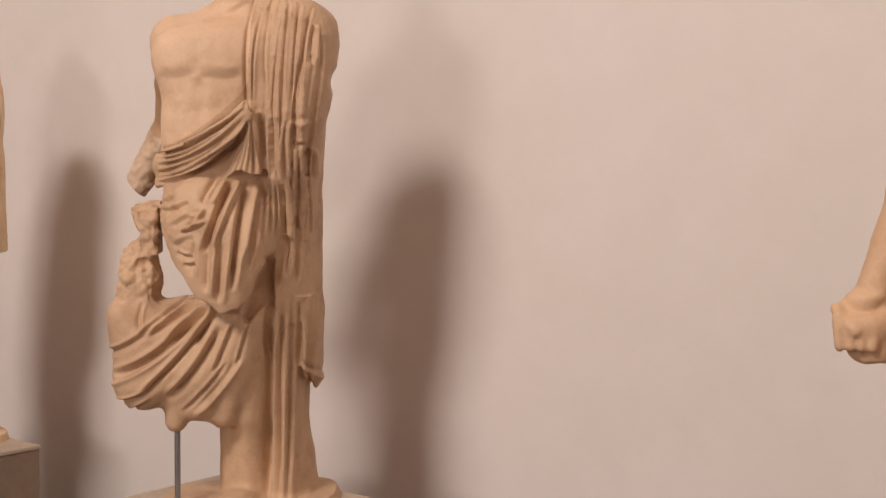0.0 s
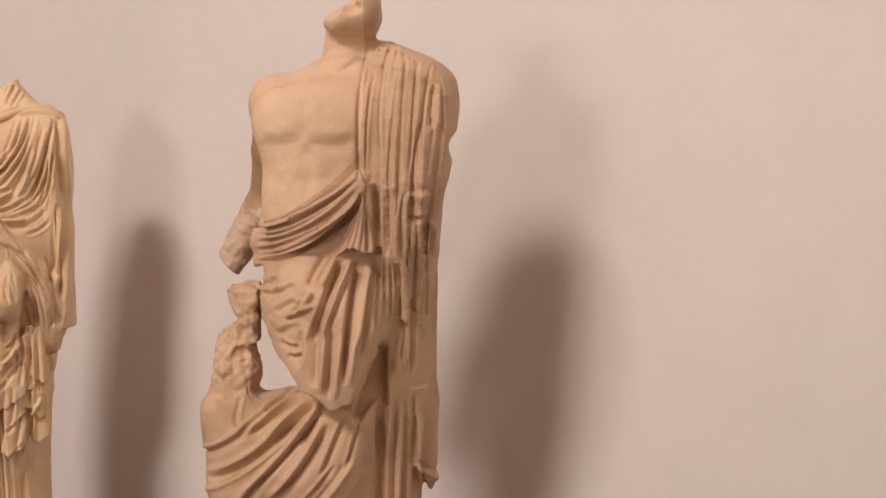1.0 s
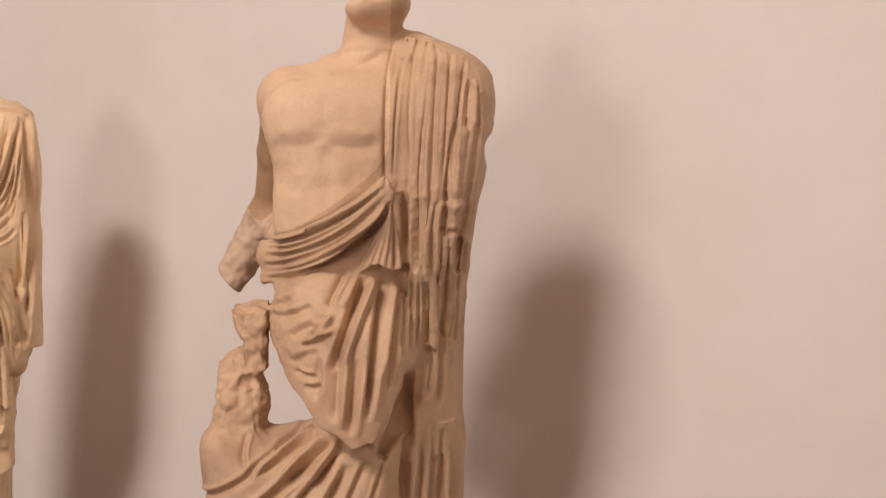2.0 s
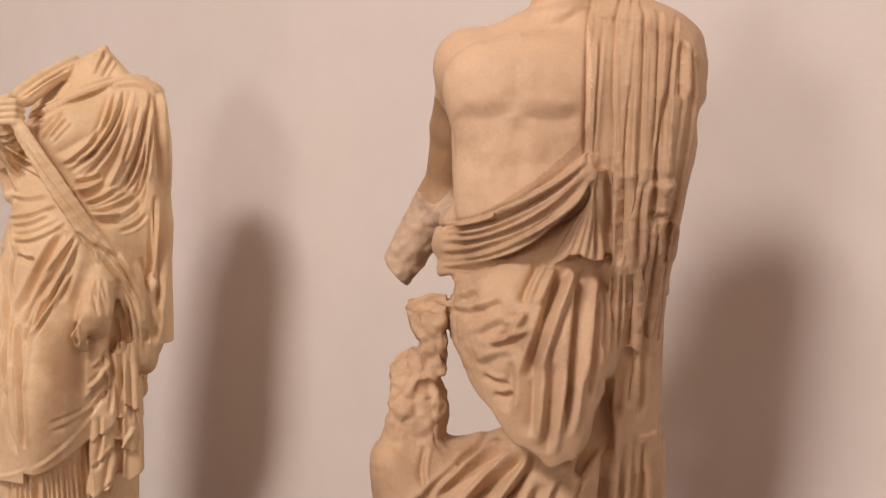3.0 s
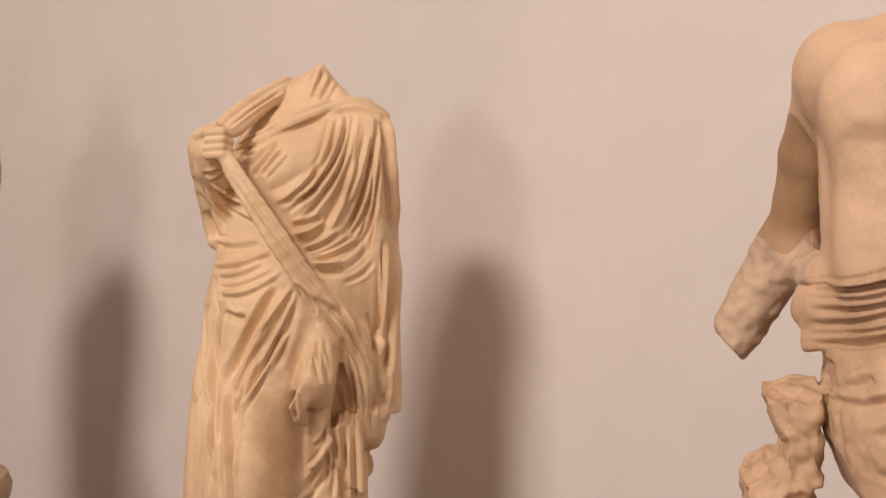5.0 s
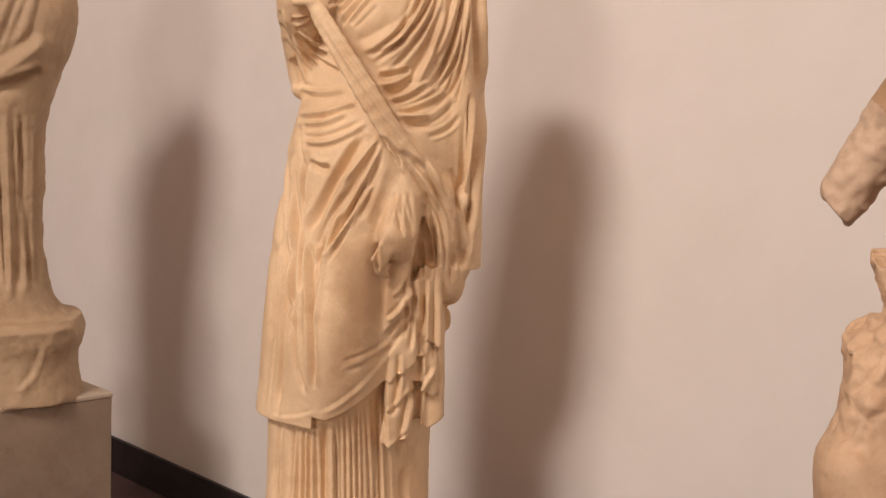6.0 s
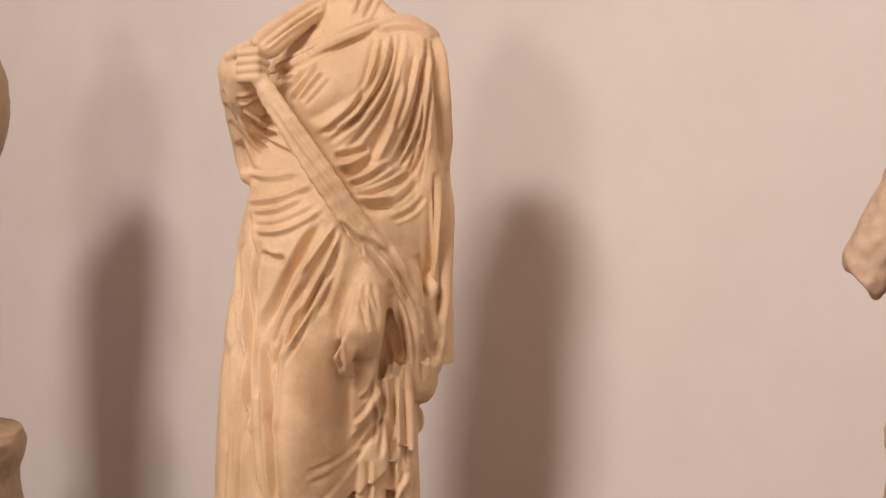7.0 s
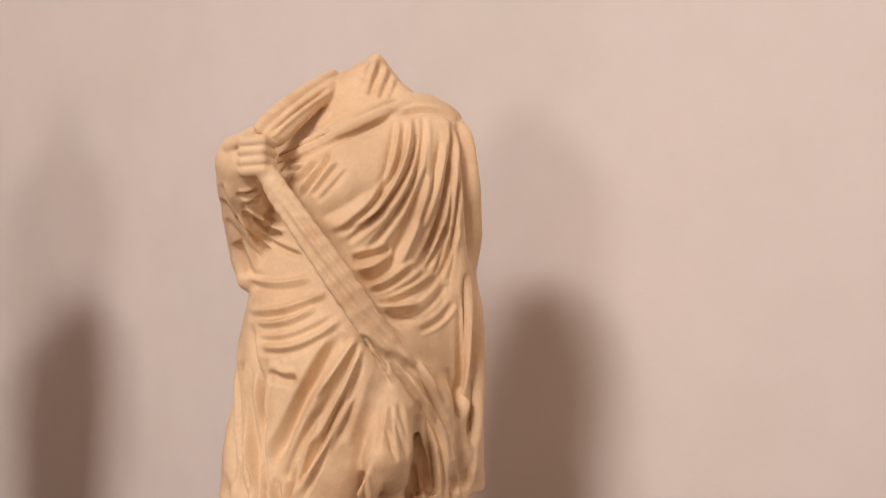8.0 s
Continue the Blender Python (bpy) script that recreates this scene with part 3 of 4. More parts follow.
A.fold((0.128, 1.600), (0.131, 1.500), (0.128, 1.400), w=0.005, d=-0.008)
# finer folds between
A.folds([(-0.280, 1.480), (-0.277, 1.300), (-0.287, 1.050)], [(-0.236, 1.500), (-0.224, 1.300), (-0.226, 1.080)], n=7, w=0.0045, d=-0.007)
A.folds([(0.118, 1.860), (0.112, 1.740), (0.070, 1.660)], [(0.134, 1.800), (0.132, 1.700), (0.110, 1.600)], n=4, w=0.0038, d=-0.006)
A.folds([(0.100, 1.640), (0.080, 1.600), (0.030, 1.580)], [(0.118, 1.590), (0.100, 1.550), (0.050, 1.540)], n=4, w=0.0045, d=-0.005)
A.folds([(0.030, 1.905), (0.020, 1.820), (-0.060, 1.745)], [(0.112, 1.893), (0.108, 1.740), (0.062, 1.640)], n=7, w=0.0032, d=-0.0030)
A.folds([(-0.060, 1.520), (-0.110, 1.425), (-0.170, 1.310)], [(-0.040, 1.500), (-0.080, 1.395), (-0.150, 1.265)], n=4, w=0.004, d=-0.005)
A.folds([(-0.285, 1.334), (-0.288, 1.131), (-0.301, 0.902)], [(-0.227, 1.423), (-0.232, 1.182), (-0.255, 0.902)], n=4, w=0.005, d=-0.01)
# grain of the diagonal band
A.fold((-0.179, 1.786), (-0.125, 1.703), (0.051, 1.495), w=0.0065, d=-0.0045, top=True)
A.fold((-0.184, 1.77), (-0.127, 1.675), (0.027, 1.487), w=0.0065, d=-0.0055, top=True)
A.fold((-0.037, 1.532), (0.018, 1.487), (0.101, 1.337), w=0.007, d=-0.008, top=True)
A.fold((-0.004, 1.51), (0.051, 1.475), (0.104, 1.382), w=0.007, d=-0.009, top=True)
A.fold((-0.048, 1.543), (-0.004, 1.498), (-0.004, 1.471), w=0.006, d=-0.007, top=True)
A.fold((0.05, 1.419), (0.075, 1.35), (0.078, 1.237), w=0.008, d=-0.009, top=True)
A.fold((0.075, 1.418), (0.097, 1.337), (0.1, 1.234), w=0.006, d=-0.006, top=True)
A.fold((-0.013, 1.421), (-0.016, 1.388), (-0.025, 1.349), w=0.0045, d=-0.0035, top=True)
A.fold((0.001, 1.423), (0.004, 1.382), (0.0, 1.337), w=0.0045, d=-0.0035, top=True)
A.fold((0.015, 1.422), (0.024, 1.386), (0.028, 1.336), w=0.0045, d=-0.004, top=True)
A.fold((-0.049, 1.31), (-0.045, 1.282), (-0.043, 1.248), w=0.0045, d=-0.007, top=True)
# bunched cloth at the raised arm and its sleeve, rolled edge, broken neck
A.fold((-0.236, 1.717), (-0.187, 1.687), (-0.143, 1.672), w=0.0055, d=-0.011, top=True)
A.fold((-0.259, 1.742), (-0.232, 1.702), (-0.198, 1.681), w=0.005, d=-0.01, top=True)
A.fold((-0.243, 1.751), (-0.207, 1.726), (-0.177, 1.706), w=0.005, d=-0.01, top=True)
A.fold((-0.251, 1.780), (-0.232, 1.775), (-0.213, 1.789), w=0.0045, d=-0.009, top=True)
A.fold((-0.243, 1.761), (-0.224, 1.761), (-0.208, 1.780), w=0.0045, d=-0.009, top=True)
A.fold((-0.221, 1.731), (-0.201, 1.741), (-0.196, 1.756), w=0.0045, d=-0.009, top=True)
A.fold((-0.207, 1.716), (-0.187, 1.721), (-0.177, 1.711), w=0.0045, d=-0.008, top=True)
A.fold((-0.253, 1.748), (-0.226, 1.708), (-0.192, 1.687), w=0.0045, d=0.006, top=True)
A.fold((-0.239, 1.758), (-0.203, 1.733), (-0.173, 1.713), w=0.0045, d=0.006, top=True)
A.fold((-0.259, 1.699), (-0.246, 1.664), (-0.237, 1.636), w=0.009, d=-0.012, top=True)
A.fold((-0.165, 1.832), (-0.115, 1.853), (-0.036, 1.891), (0.020, 1.915), w=0.004, d=-0.006, top=True)
A.fold((0.027, 1.915), (0.073, 1.932), (0.117, 1.928), (0.138, 1.905), w=0.0045, d=-0.008, top=True)
A.fold((-0.021, 1.951), (-0.010, 1.985), (0.004, 2.019), w=0.005, d=-0.0054, top=True)
A.fold((-0.002, 1.944), (0.013, 1.975), (0.022, 2.002), w=0.0045, d=-0.0048, top=True)
A.fold((-0.011, 1.948), (0.002, 1.980), (0.013, 2.012), w=0.0045, d=0.0036, top=True)
A.fold((0.016, 1.943), (0.025, 1.964), (0.036, 1.988), w=0.0045, d=-0.0036, top=True)
A.fold((-0.022, 1.955), (-0.016, 1.985), (-0.006, 2.015), w=0.005, d=0.0036, top=True)
A.fold((-0.088, 1.972), (-0.140, 1.938), (-0.198, 1.880), w=0.0045, d=-0.010, top=True)
A.fold((-0.280, 1.800), (-0.270, 1.755), (-0.236, 1.710), w=0.005, d=-0.008, top=True)
A.fold((-0.284, 1.775), (-0.263, 1.727), (-0.226, 1.683), w=0.005, d=-0.008, top=True)
A.fold((-0.276, 1.740), (-0.255, 1.700), (-0.215, 1.668), w=0.005, d=-0.007, top=True)
# hip and side falls
A.fold((-0.249, 1.461), (-0.255, 1.207), (-0.265, 0.896), w=0.007, d=-0.012)
A.fold((-0.227, 1.461), (-0.237, 1.207), (-0.214, 1.004), w=0.007, d=-0.008)
A.fold((-0.169, 1.321), (-0.176, 1.232), (-0.185, 1.131), w=0.007, d=-0.01)
A.fold((-0.227, 1.131), (-0.214, 1.017), (-0.195, 0.966), w=0.006, d=-0.006)
A.fold((-0.112, 1.029), (-0.048, 1.039), (0.003, 1.083), w=0.006, d=-0.003)
A.fold((-0.099, 1.052), (-0.048, 1.057), (-0.003, 1.093), w=0.006, d=0.002)
A.fold((-0.163, 0.925), (-0.073, 0.966), (0.01, 1.086), w=0.006, d=0.003)
A.fold((-0.278, 0.9), (-0.214, 0.9), (-0.166, 0.934), w=0.005, d=0.002)
A.fold((0.029, 1.448), (0.016, 1.397), (-0.012, 1.309), w=0.006, d=-0.005)
A.fold((0.055, 1.436), (0.061, 1.385), (0.029, 1.296), w=0.006, d=-0.006)
A.fold((0.08, 1.461), (0.112, 1.359), (0.119, 1.182), w=0.006, d=-0.009)
A.fold((0.106, 1.474), (0.144, 1.385), (0.144, 1.232), w=0.006, d=-0.009)
A.fold((0.067, 1.41), (0.087, 1.296), (0.08, 1.194), w=0.006, d=-0.01)
A.fold((-0.022, 1.131), (0.016, 1.156), (0.029, 1.207), w=0.006, d=0.01)
A.fold((-0.009, 1.08), (0.016, 1.112), (0.035, 1.137), w=0.006, d=-0.009)
A.fold((-0.009, 1.182), (0.016, 1.194), (0.023, 1.232), w=0.005, d=-0.008)
A.fold((0.029, 1.245), (0.035, 1.131), (0.029, 1.055), w=0.006, d=-0.01)
A.fold((0.057, 1.232), (0.057, 1.105), (0.048, 0.966), w=0.006, d=-0.012)
A.fold((0.08, 1.207), (0.083, 1.105), (0.087, 1.029), w=0.006, d=-0.01)
A.fold((0.003, 1.055), (0.01, 0.978), (-0.007, 0.915), w=0.006, d=-0.01)
A.fold((0.029, 0.953), (0.016, 0.877), (0.003, 0.788), w=0.007, d=-0.012)
A.fold((0.057, 1.029), (0.057, 0.953), (0.042, 0.826), w=0.006, d=-0.01)
A.fold((-0.016, 0.909), (0.016, 0.934), (0.044, 0.966), w=0.006, d=-0.009)
A.fold((-0.012, 0.826), (0.016, 0.839), (0.035, 0.877), w=0.006, d=-0.008)
A.fold((0.048, 0.959), (0.067, 0.966), (0.087, 1.017), w=0.006, d=0.009)
# long falls beside the thigh, the sleeve and the cloth below it
A.fold((-0.243, 1.333), (-0.233, 1.138), w=0.005, d=-0.011)
A.fold((-0.213, 1.502), (-0.225, 1.335), (-0.209, 1.192), w=0.008, d=-0.014)
A.fold((-0.269, 1.324), (-0.243, 1.122), (-0.201, 0.977), w=0.005, d=-0.011)
A.fold((-0.193, 1.303), (-0.186, 1.147), (-0.174, 0.984), w=0.006, d=-0.012)
A.fold((-0.239, 1.456), (-0.231, 1.284), (-0.228, 1.163), w=0.0045, d=-0.008)
A.fold((-0.291, 1.295), (-0.286, 1.072), w=0.006, d=-0.01)
A.fold((-0.119, 1.417), (-0.156, 1.342), (-0.185, 1.244), w=0.005, d=-0.009)
A.fold((-0.085, 1.431), (-0.120, 1.356), (-0.153, 1.296), w=0.005, d=-0.008)
A.fold((-0.113, 1.053), (-0.073, 1.059), (-0.033, 1.077), w=0.006, d=-0.0024)
A.fold((-0.225, 1.502), (-0.237, 1.335), (-0.221, 1.192), w=0.006, d=0.008)
A.fold((-0.203, 1.303), (-0.196, 1.147), (-0.184, 0.984), w=0.006, d=0.008)
A.fold((-0.252, 1.333), (-0.242, 1.138), w=0.005, d=0.006)
A.fold((-0.010, 1.386), (0.001, 1.350), (0.011, 1.326), w=0.004, d=-0.006, top=True)
A.fold((0.007, 1.398), (0.021, 1.355), (0.030, 1.324), w=0.004, d=-0.006, top=True)
A.fold((0.040, 1.496), (0.078, 1.433), (0.106, 1.356), w=0.005, d=-0.009, top=True)
A.fold((0.022, 1.470), (0.067, 1.408), (0.094, 1.330), w=0.005, d=-0.007, top=True)
A.fold((0.041, 1.314), (0.046, 1.260), (0.052, 1.221), w=0.006, d=-0.009, top=True)
A.fold((0.069, 1.342), (0.077, 1.275), (0.067, 1.214), w=0.006, d=-0.008, top=True)
A.fold((0.036, 1.216), (0.039, 1.138), (0.053, 1.071), w=0.005, d=-0.009, top=True)
A.fold((0.055, 1.187), (0.061, 1.110), (0.061, 1.045), w=0.005, d=-0.009, top=True)
A.fold((0.018, 1.232), (0.018, 1.140), (0.016, 1.089), w=0.005, d=-0.009, top=True)
# pleats of the underskirt
A.folds([(-0.268, 0.883), (-0.271, 0.788), (-0.276, 0.572)], [(-0.173, 0.887), (-0.172, 0.788), (-0.168, 0.572)], n=8, w=0.0045, d=-0.012)
A.folds([(-0.14, 0.909), (-0.137, 0.788), (-0.131, 0.572)], [(-0.022, 0.978), (-0.012, 0.826), (0.003, 0.572)], n=12, w=0.004, d=-0.008)
A.fold((-0.155, 0.909), (-0.155, 0.763), (-0.15, 0.572), w=0.01, d=-0.022)
A.fold((0.016, 0.763), (0.023, 0.699), (0.029, 0.572), w=0.008, d=-0.012)
A.fold((0.048, 0.75), (0.052, 0.699), (0.057, 0.572), w=0.007, d=-0.008)


def woman_turn(v):
    """The body turns away from the bent knee to the far side."""
    x, z = v[:, 0], v[:, 2]
    low = np.clip((1.85 - z) / 0.6, 0, 1)
    far = np.sqrt(np.clip(x + 0.075, 0, None) ** 2 + 0.0004) - 0.02
    thigh = np.clip((1.52 - z) / 0.42, 0, 1)
    thigh = thigh * thigh * (3 - 2 * thigh)
    round_off = np.sqrt(np.clip(x + 0.165, 0, None) ** 2 + 0.0009) - 0.03
    return 0.50 * low * np.minimum(far, 0.13) + 0.30 * (1 - low) * np.clip(x - 0.04, 0, 0.06) + 0.45 * thigh * np.clip(round_off, 0, 0.10)

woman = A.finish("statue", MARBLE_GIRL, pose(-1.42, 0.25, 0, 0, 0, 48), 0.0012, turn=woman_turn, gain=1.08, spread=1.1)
tagged(woman, "headless golden marble woman in a draped mantle, fist at her chest", "statue")

# ---- the bare-chested man with a mantle over one shoulder ----
B = Sculpt((-0.38, -0.32, 0.61), (0.31, 0.30, 2.2), 0.0027)
# torso
B.loft([(1.38, -0.03, 0.16, 0.0, 0.13), (1.5, -0.04, 0.152, 0.0, 0.125), (1.6, -0.045, 0.148, 0.0, 0.12),
        (1.75, -0.03, 0.17, 0.0, 0.125), (1.85, -0.01, 0.19, 0.0, 0.125), (1.92, 0.01, 0.195, 0.01, 0.105),
        (1.965, 0.01, 0.16, 0.015, 0.08), (2.0, 0.0, 0.085, 0.02, 0.065)], tilt=-0.12)
B.bead((-0.143, -0.085, 1.858), (0.072, 0.045, 0.068), 0.07)
B.bead((-0.03, -0.092, 1.862), (0.075, 0.045, 0.07), 0.07)
B.bead((-0.085, -0.085, 1.66), (0.10, 0.05, 0.12), 0.06)
B.bead((-0.174, 0.02, 1.90), (0.062, 0.07, 0.07), 0.04)
# neck and what is left of the jaw
B.limb((0.0, 0.02, 1.97), (0.01, -0.005, 2.07), 0.064, 0.058, 0.03)
B.bead((0.028, -0.03, 2.118), (0.064, 0.080, 0.072), 0.012)
B.bead((-0.02, -0.075, 2.090), (0.030, 0.036, 0.030), 0.03)
B.slice_off((-0.045, 0, 2.112), (-0.58, -0.18, 1.0), (-0.12, -0.2, 2.05), (0.15, 0.2, 2.2))
B.slice_off((0.082, 0, 2.10), (1.0, 0.15, 0.1), (0.05, -0.2, 2.055), (0.2, 0.2, 2.2))
B.bead((0.02, -0.105, 2.118), (0.02, 0.02, 0.012), 0.012, carve=True)
# arm hanging a little behind him, broken below the elbow
B.limb((-0.176, 0.05, 1.895), (-0.196, 0.12, 1.79), 0.054, 0.046, 0.02)
B.limb((-0.196, 0.12, 1.79), (-0.212, 0.175, 1.675), 0.046, 0.041, 0.012)
B.limb((-0.216, 0.178, 1.668), (-0.232, 0.182, 1.635), 0.045, 0.046, 0.006)
B.limb((-0.232, 0.182, 1.635), (-0.338, 0.186, 1.452), 0.046, 0.035, 0.012)
B.limb((-0.205, 0.14, 1.622), (-0.17, 0.05, 1.598), 0.030, 0.040, 0.03)
B.slice_off((-0.313, 0.183, 1.503), (-0.76, 0.1, -0.64), (-0.38, 0.08, 1.38), (-0.2, 0.274, 1.58))
B.bead((-0.322, 0.186, 1.492), (0.018, 0.022, 0.018), 0.008, carve=True)
# shoulder and mantle falling down the side
B.loft([(1.15, 0.13, 0.09, 0.06, 0.13), (1.3, 0.125, 0.09, 0.06, 0.13), (1.5, 0.12, 0.095, 0.04, 0.135), (1.7, 0.13, 0.115, 0.0, 0.145),
        (1.85, 0.140, 0.128, 0.0, 0.14), (1.93, 0.147, 0.124, 0.005, 0.122), (1.985, 0.138, 0.110, 0.01, 0.095), (2.02, 0.108, 0.082, 0.015, 0.07), (2.05, 0.075, 0.035, 0.02, 0.04)], k=0.02, tilt=-0.1)
# unseen bulk added behind him to fill out his shadow on the wall
B.loft([(0.63, 0.06, 0.12, 0.10, 0.13), (1.2, 0.06, 0.13, 0.13, 0.14), (1.6, 0.05, 0.145, 0.13, 0.14), (1.85, 0.04, 0.15, 0.12, 0.13), (1.95, 0.04, 0.12, 0.10, 0.10), (1.99, 0.04, 0.07, 0.08, 0.06)], k=0.02)
# ridges of the gathered cloth, over the shoulder and down
for i in range(12):
    u = (i + 0.25 * math.sin(i * 2.3)) / 11
    foot = 1.40 + 0.03 * math.sin(i * 1.7)
    zs = np.linspace(2.03 - 0.075 * u ** 2, foot, 16)
    xs = np.interp(zs, [foot, 1.6, 1.86, 1.96, 2.03], [0.05 + 0.145 * u, 0.048 + 0.155 * u, 0.046 + 0.188 * u, 0.058 + 0.175 * u, 0.080 + 0.125 * u])
    xs = xs + 0.005 * np.sin(zs * 14 + i * 1.3)
    cx, rx = np.interp(zs, [1.3, 1.5, 1.7, 1.85, 1.93, 1.985, 2.025], [0.125, 0.12, 0.13, 0.143, 0.15, 0.138, 0.105]), np.interp(zs, [1.3, 1.5, 1.7, 1.85, 1.93, 1.985, 2.025], [0.09, 0.095, 0.115, 0.134, 0.132, 0.11, 0.078])
    ry = np.interp(zs, [1.3, 1.7, 1.85, 1.93, 1.985, 2.025], [0.13, 0.145, 0.14, 0.122, 0.095, 0.07])
    cy = np.interp(zs, [1.3, 1.5, 1.7, 2.03], [0.06, 0.04, 0.0, 0.015])
    ys = cy - 0.1 * (xs - cx) - ry * np.sqrt(np.clip(1 - ((xs - cx) / rx) ** 2, 0.03, 1)) - 0.003
    B.limb((xs[0], ys[0] + 0.085, zs[0] - 0.005), (xs[0], ys[0] + 0.03, zs[0] + 0.004), 0.009, 0.010, 0.006)
    B.limb((xs[0], ys[0] + 0.03, zs[0] + 0.004), (xs[1], ys[1], zs[1]), 0.010, 0.0085, 0.006)
    for j in range(15):
        r0, r1 = [0.0085 * min(1.0, 0.45 + 0.12 * min(n, 18 - n)) * (0.85 + 0.3 * math.sin(i * 5.1) ** 2) for n in (j, j + 1)]
        B.limb((xs[j], ys[j], zs[j]), (xs[j + 1], ys[j + 1], zs[j + 1]), r0, r1, 0.004)
# stump of the other arm under the shoulder folds
B.limb((0.165, -0.01, 1.935), (0.220, -0.04, 1.90), 0.050, 0.040, 0.012)
B.limb((0.20, -0.03, 1.90), (0.232, -0.045, 1.855), 0.043, 0.034, 0.008)
B.limb((0.188, 0.07, 1.84), (0.168, 0.065, 1.18), 0.043, 0.043, 0.03)
for xa, za, xb, zb, r in ((0.20, 1.80, 0.205, 1.52, 0.014), (0.222, 1.79, 0.216, 1.48, 0.011), (0.185, 1.64, 0.196, 1.22, 0.013), (0.205, 1.50, 0.203, 1.25, 0.010), (0.168, 1.50, 0.172, 1.24, 0.012)):
    B.limb((xa, 0.035, za), (xb, 0.03, zb), r * 0.7, r, 0.006)
# apron of cloth hanging from the end of the roll
B.loft([(1.535, 0.030, 0.075, -0.045, 0.112), (1.60, 0.035, 0.060, -0.045, 0.118), (1.66, 0.047, 0.042, -0.05, 0.120), (1.71, 0.058, 0.024, -0.05, 0.122)], k=0.008,
       hem=lambda x: 1.548 + 0.10 * x + 0.008 * np.sin(x * 75))
# twisted roll across the belly
for i in range(9):
    u = i / 8
    B.roll([(-0.222 + 0.006 * u, 1.592 - 0.078 * u), (-0.095 + 0.035 * u, 1.598 - 0.040 * u + 0.006 * math.sin(i * 2.1)), (0.040 + 0.012 * u, 1.737 - 0.040 * u)],
           0.0078 + 0.0015 * math.sin(i * 1.9), 0.0062, 0.035 - 0.03 * u, -0.165, 0.003, 1.0, 0.082)
B.roll([(-0.21, 1.565), (-0.08, 1.575), (0.045, 1.715)], 0.026, 0.020, 0.035, -0.12, 0.012, 1.0, 0.085)
# flap of cloth over the hips, with its curved hem
B.loft([(1.14, -0.01, 0.135, -0.01, 0.19), (1.3, -0.02, 0.15, -0.02, 0.20), (1.45, -0.037, 0.166, -0.01, 0.175), (1.52, -0.045, 0.145, -0.005, 0.145), (1.58, -0.055, 0.10, 0.0, 0.10)], k=0.008, tilt=0.12,
       hem=lambda x: 1.195 + 4.2 * np.clip(-0.01 - x, 0, None) ** 2 + 0.3 * np.clip(-0.02 - x, 0, None) + 1.35 * np.clip(x - 0.022, 0, None) + 0.006 * np.sin(x * 90))
# broken pieces at the hip
B.loft([(1.330, -0.228, 0.028, -0.03, 0.05), (1.37, -0.230, 0.028, -0.03, 0.052), (1.41, -0.234, 0.032, -0.03, 0.052), (1.445, -0.241, 0.040, -0.03, 0.05), (1.475, -0.243, 0.040, -0.03, 0.045)], k=0.003, power=5.0)
B.slice_off((-0.243, 0, 1.468), (-0.12, -0.25, 1.0), (-0.3, -0.15, 1.43), (-0.19, 0.1, 1.5), 0.003)
B.slice_off((-0.262, -0.07, 1.42), (-0.8, -0.6, -0.1), (-0.3, -0.15, 1.33), (-0.2, 0.1, 1.47), 0.003)
B.loft([(1.17, -0.272, 0.064, -0.04, 0.078), (1.23, -0.260, 0.054, -0.038, 0.072), (1.29, -0.258, 0.050, -0.035, 0.068), (1.345, -0.265, 0.045, -0.03, 0.06), (1.372, -0.272, 0.034, -0.03, 0.05)], k=0.003, power=4.0)
B.slice_off((-0.280, 0, 1.362), (-0.75, -0.25, 1.0), (-0.34, -0.15, 1.33), (-0.255, 0.1, 1.39), 0.004)
B.slice_off((-0.285, -0.08, 1.33), (-0.55, -0.8, 0.35), (-0.34, -0.15, 1.24), (-0.2, 0.1, 1.39), 0.004)
for yh in (-0.14, -0.1, -0.06, -0.02, 0.02, 0.06):
    B.limb((-0.196, yh, 1.475), (-0.187, yh, 1.33), 0.006, 0.010, 0.004, carve=True)
B.bead((-0.216, -0.04, 1.262), (0.022, 0.05, 0.045), 0.006)
B.bead((-0.225, -0.105, 1.312), (0.03, 0.02, 0.014), 0.006, carve=True)
B.limb((-0.232, -0.115, 1.30), (-0.222, -0.115, 1.24), 0.012, 0.008, 0.006, carve=True)
B.bead((-0.293, -0.055, 1.165), (0.048, 0.08, 0.062), 0.008)
# draped thigh of the free leg
B.limb((-0.235, -0.05, 1.10), (-0.05, -0.01, 1.12), 0.10, 0.11, 0.03)
B.limb((-0.225, -0.06, 1.02), (-0.06, -0.01, 1.05), 0.095, 0.12, 0.03)
B.bead((-0.245, -0.07, 0.985), (0.075, 0.09, 0.07), 0.03)
B.limb((-0.12, -0.07, 1.1), (-0.155, -0.08, 0.885), 0.07, 0.03, 0.03)
B.limb((-0.05, -0.06, 1.15), (-0.09, -0.08, 0.93), 0.08, 0.045, 0.03)
B.limb((0.02, -0.05, 1.15), (-0.03, -0.06, 0.90), 0.09, 0.04, 0.03)
# opening between flap and thigh
B.limb((-0.155, -0.4, 1.252), (-0.155, 0.3, 1.252), 0.026, 0.026, 0.01, carve=True)
B.limb((-0.128, -0.4, 1.243), (-0.128, 0.3, 1.243), 0.02, 0.02, 0.01, carve=True)
B.limb((-0.185, -0.4, 1.285), (-0.17, 0.3, 1.275), 0.014, 0.014, 0.01, carve=True)
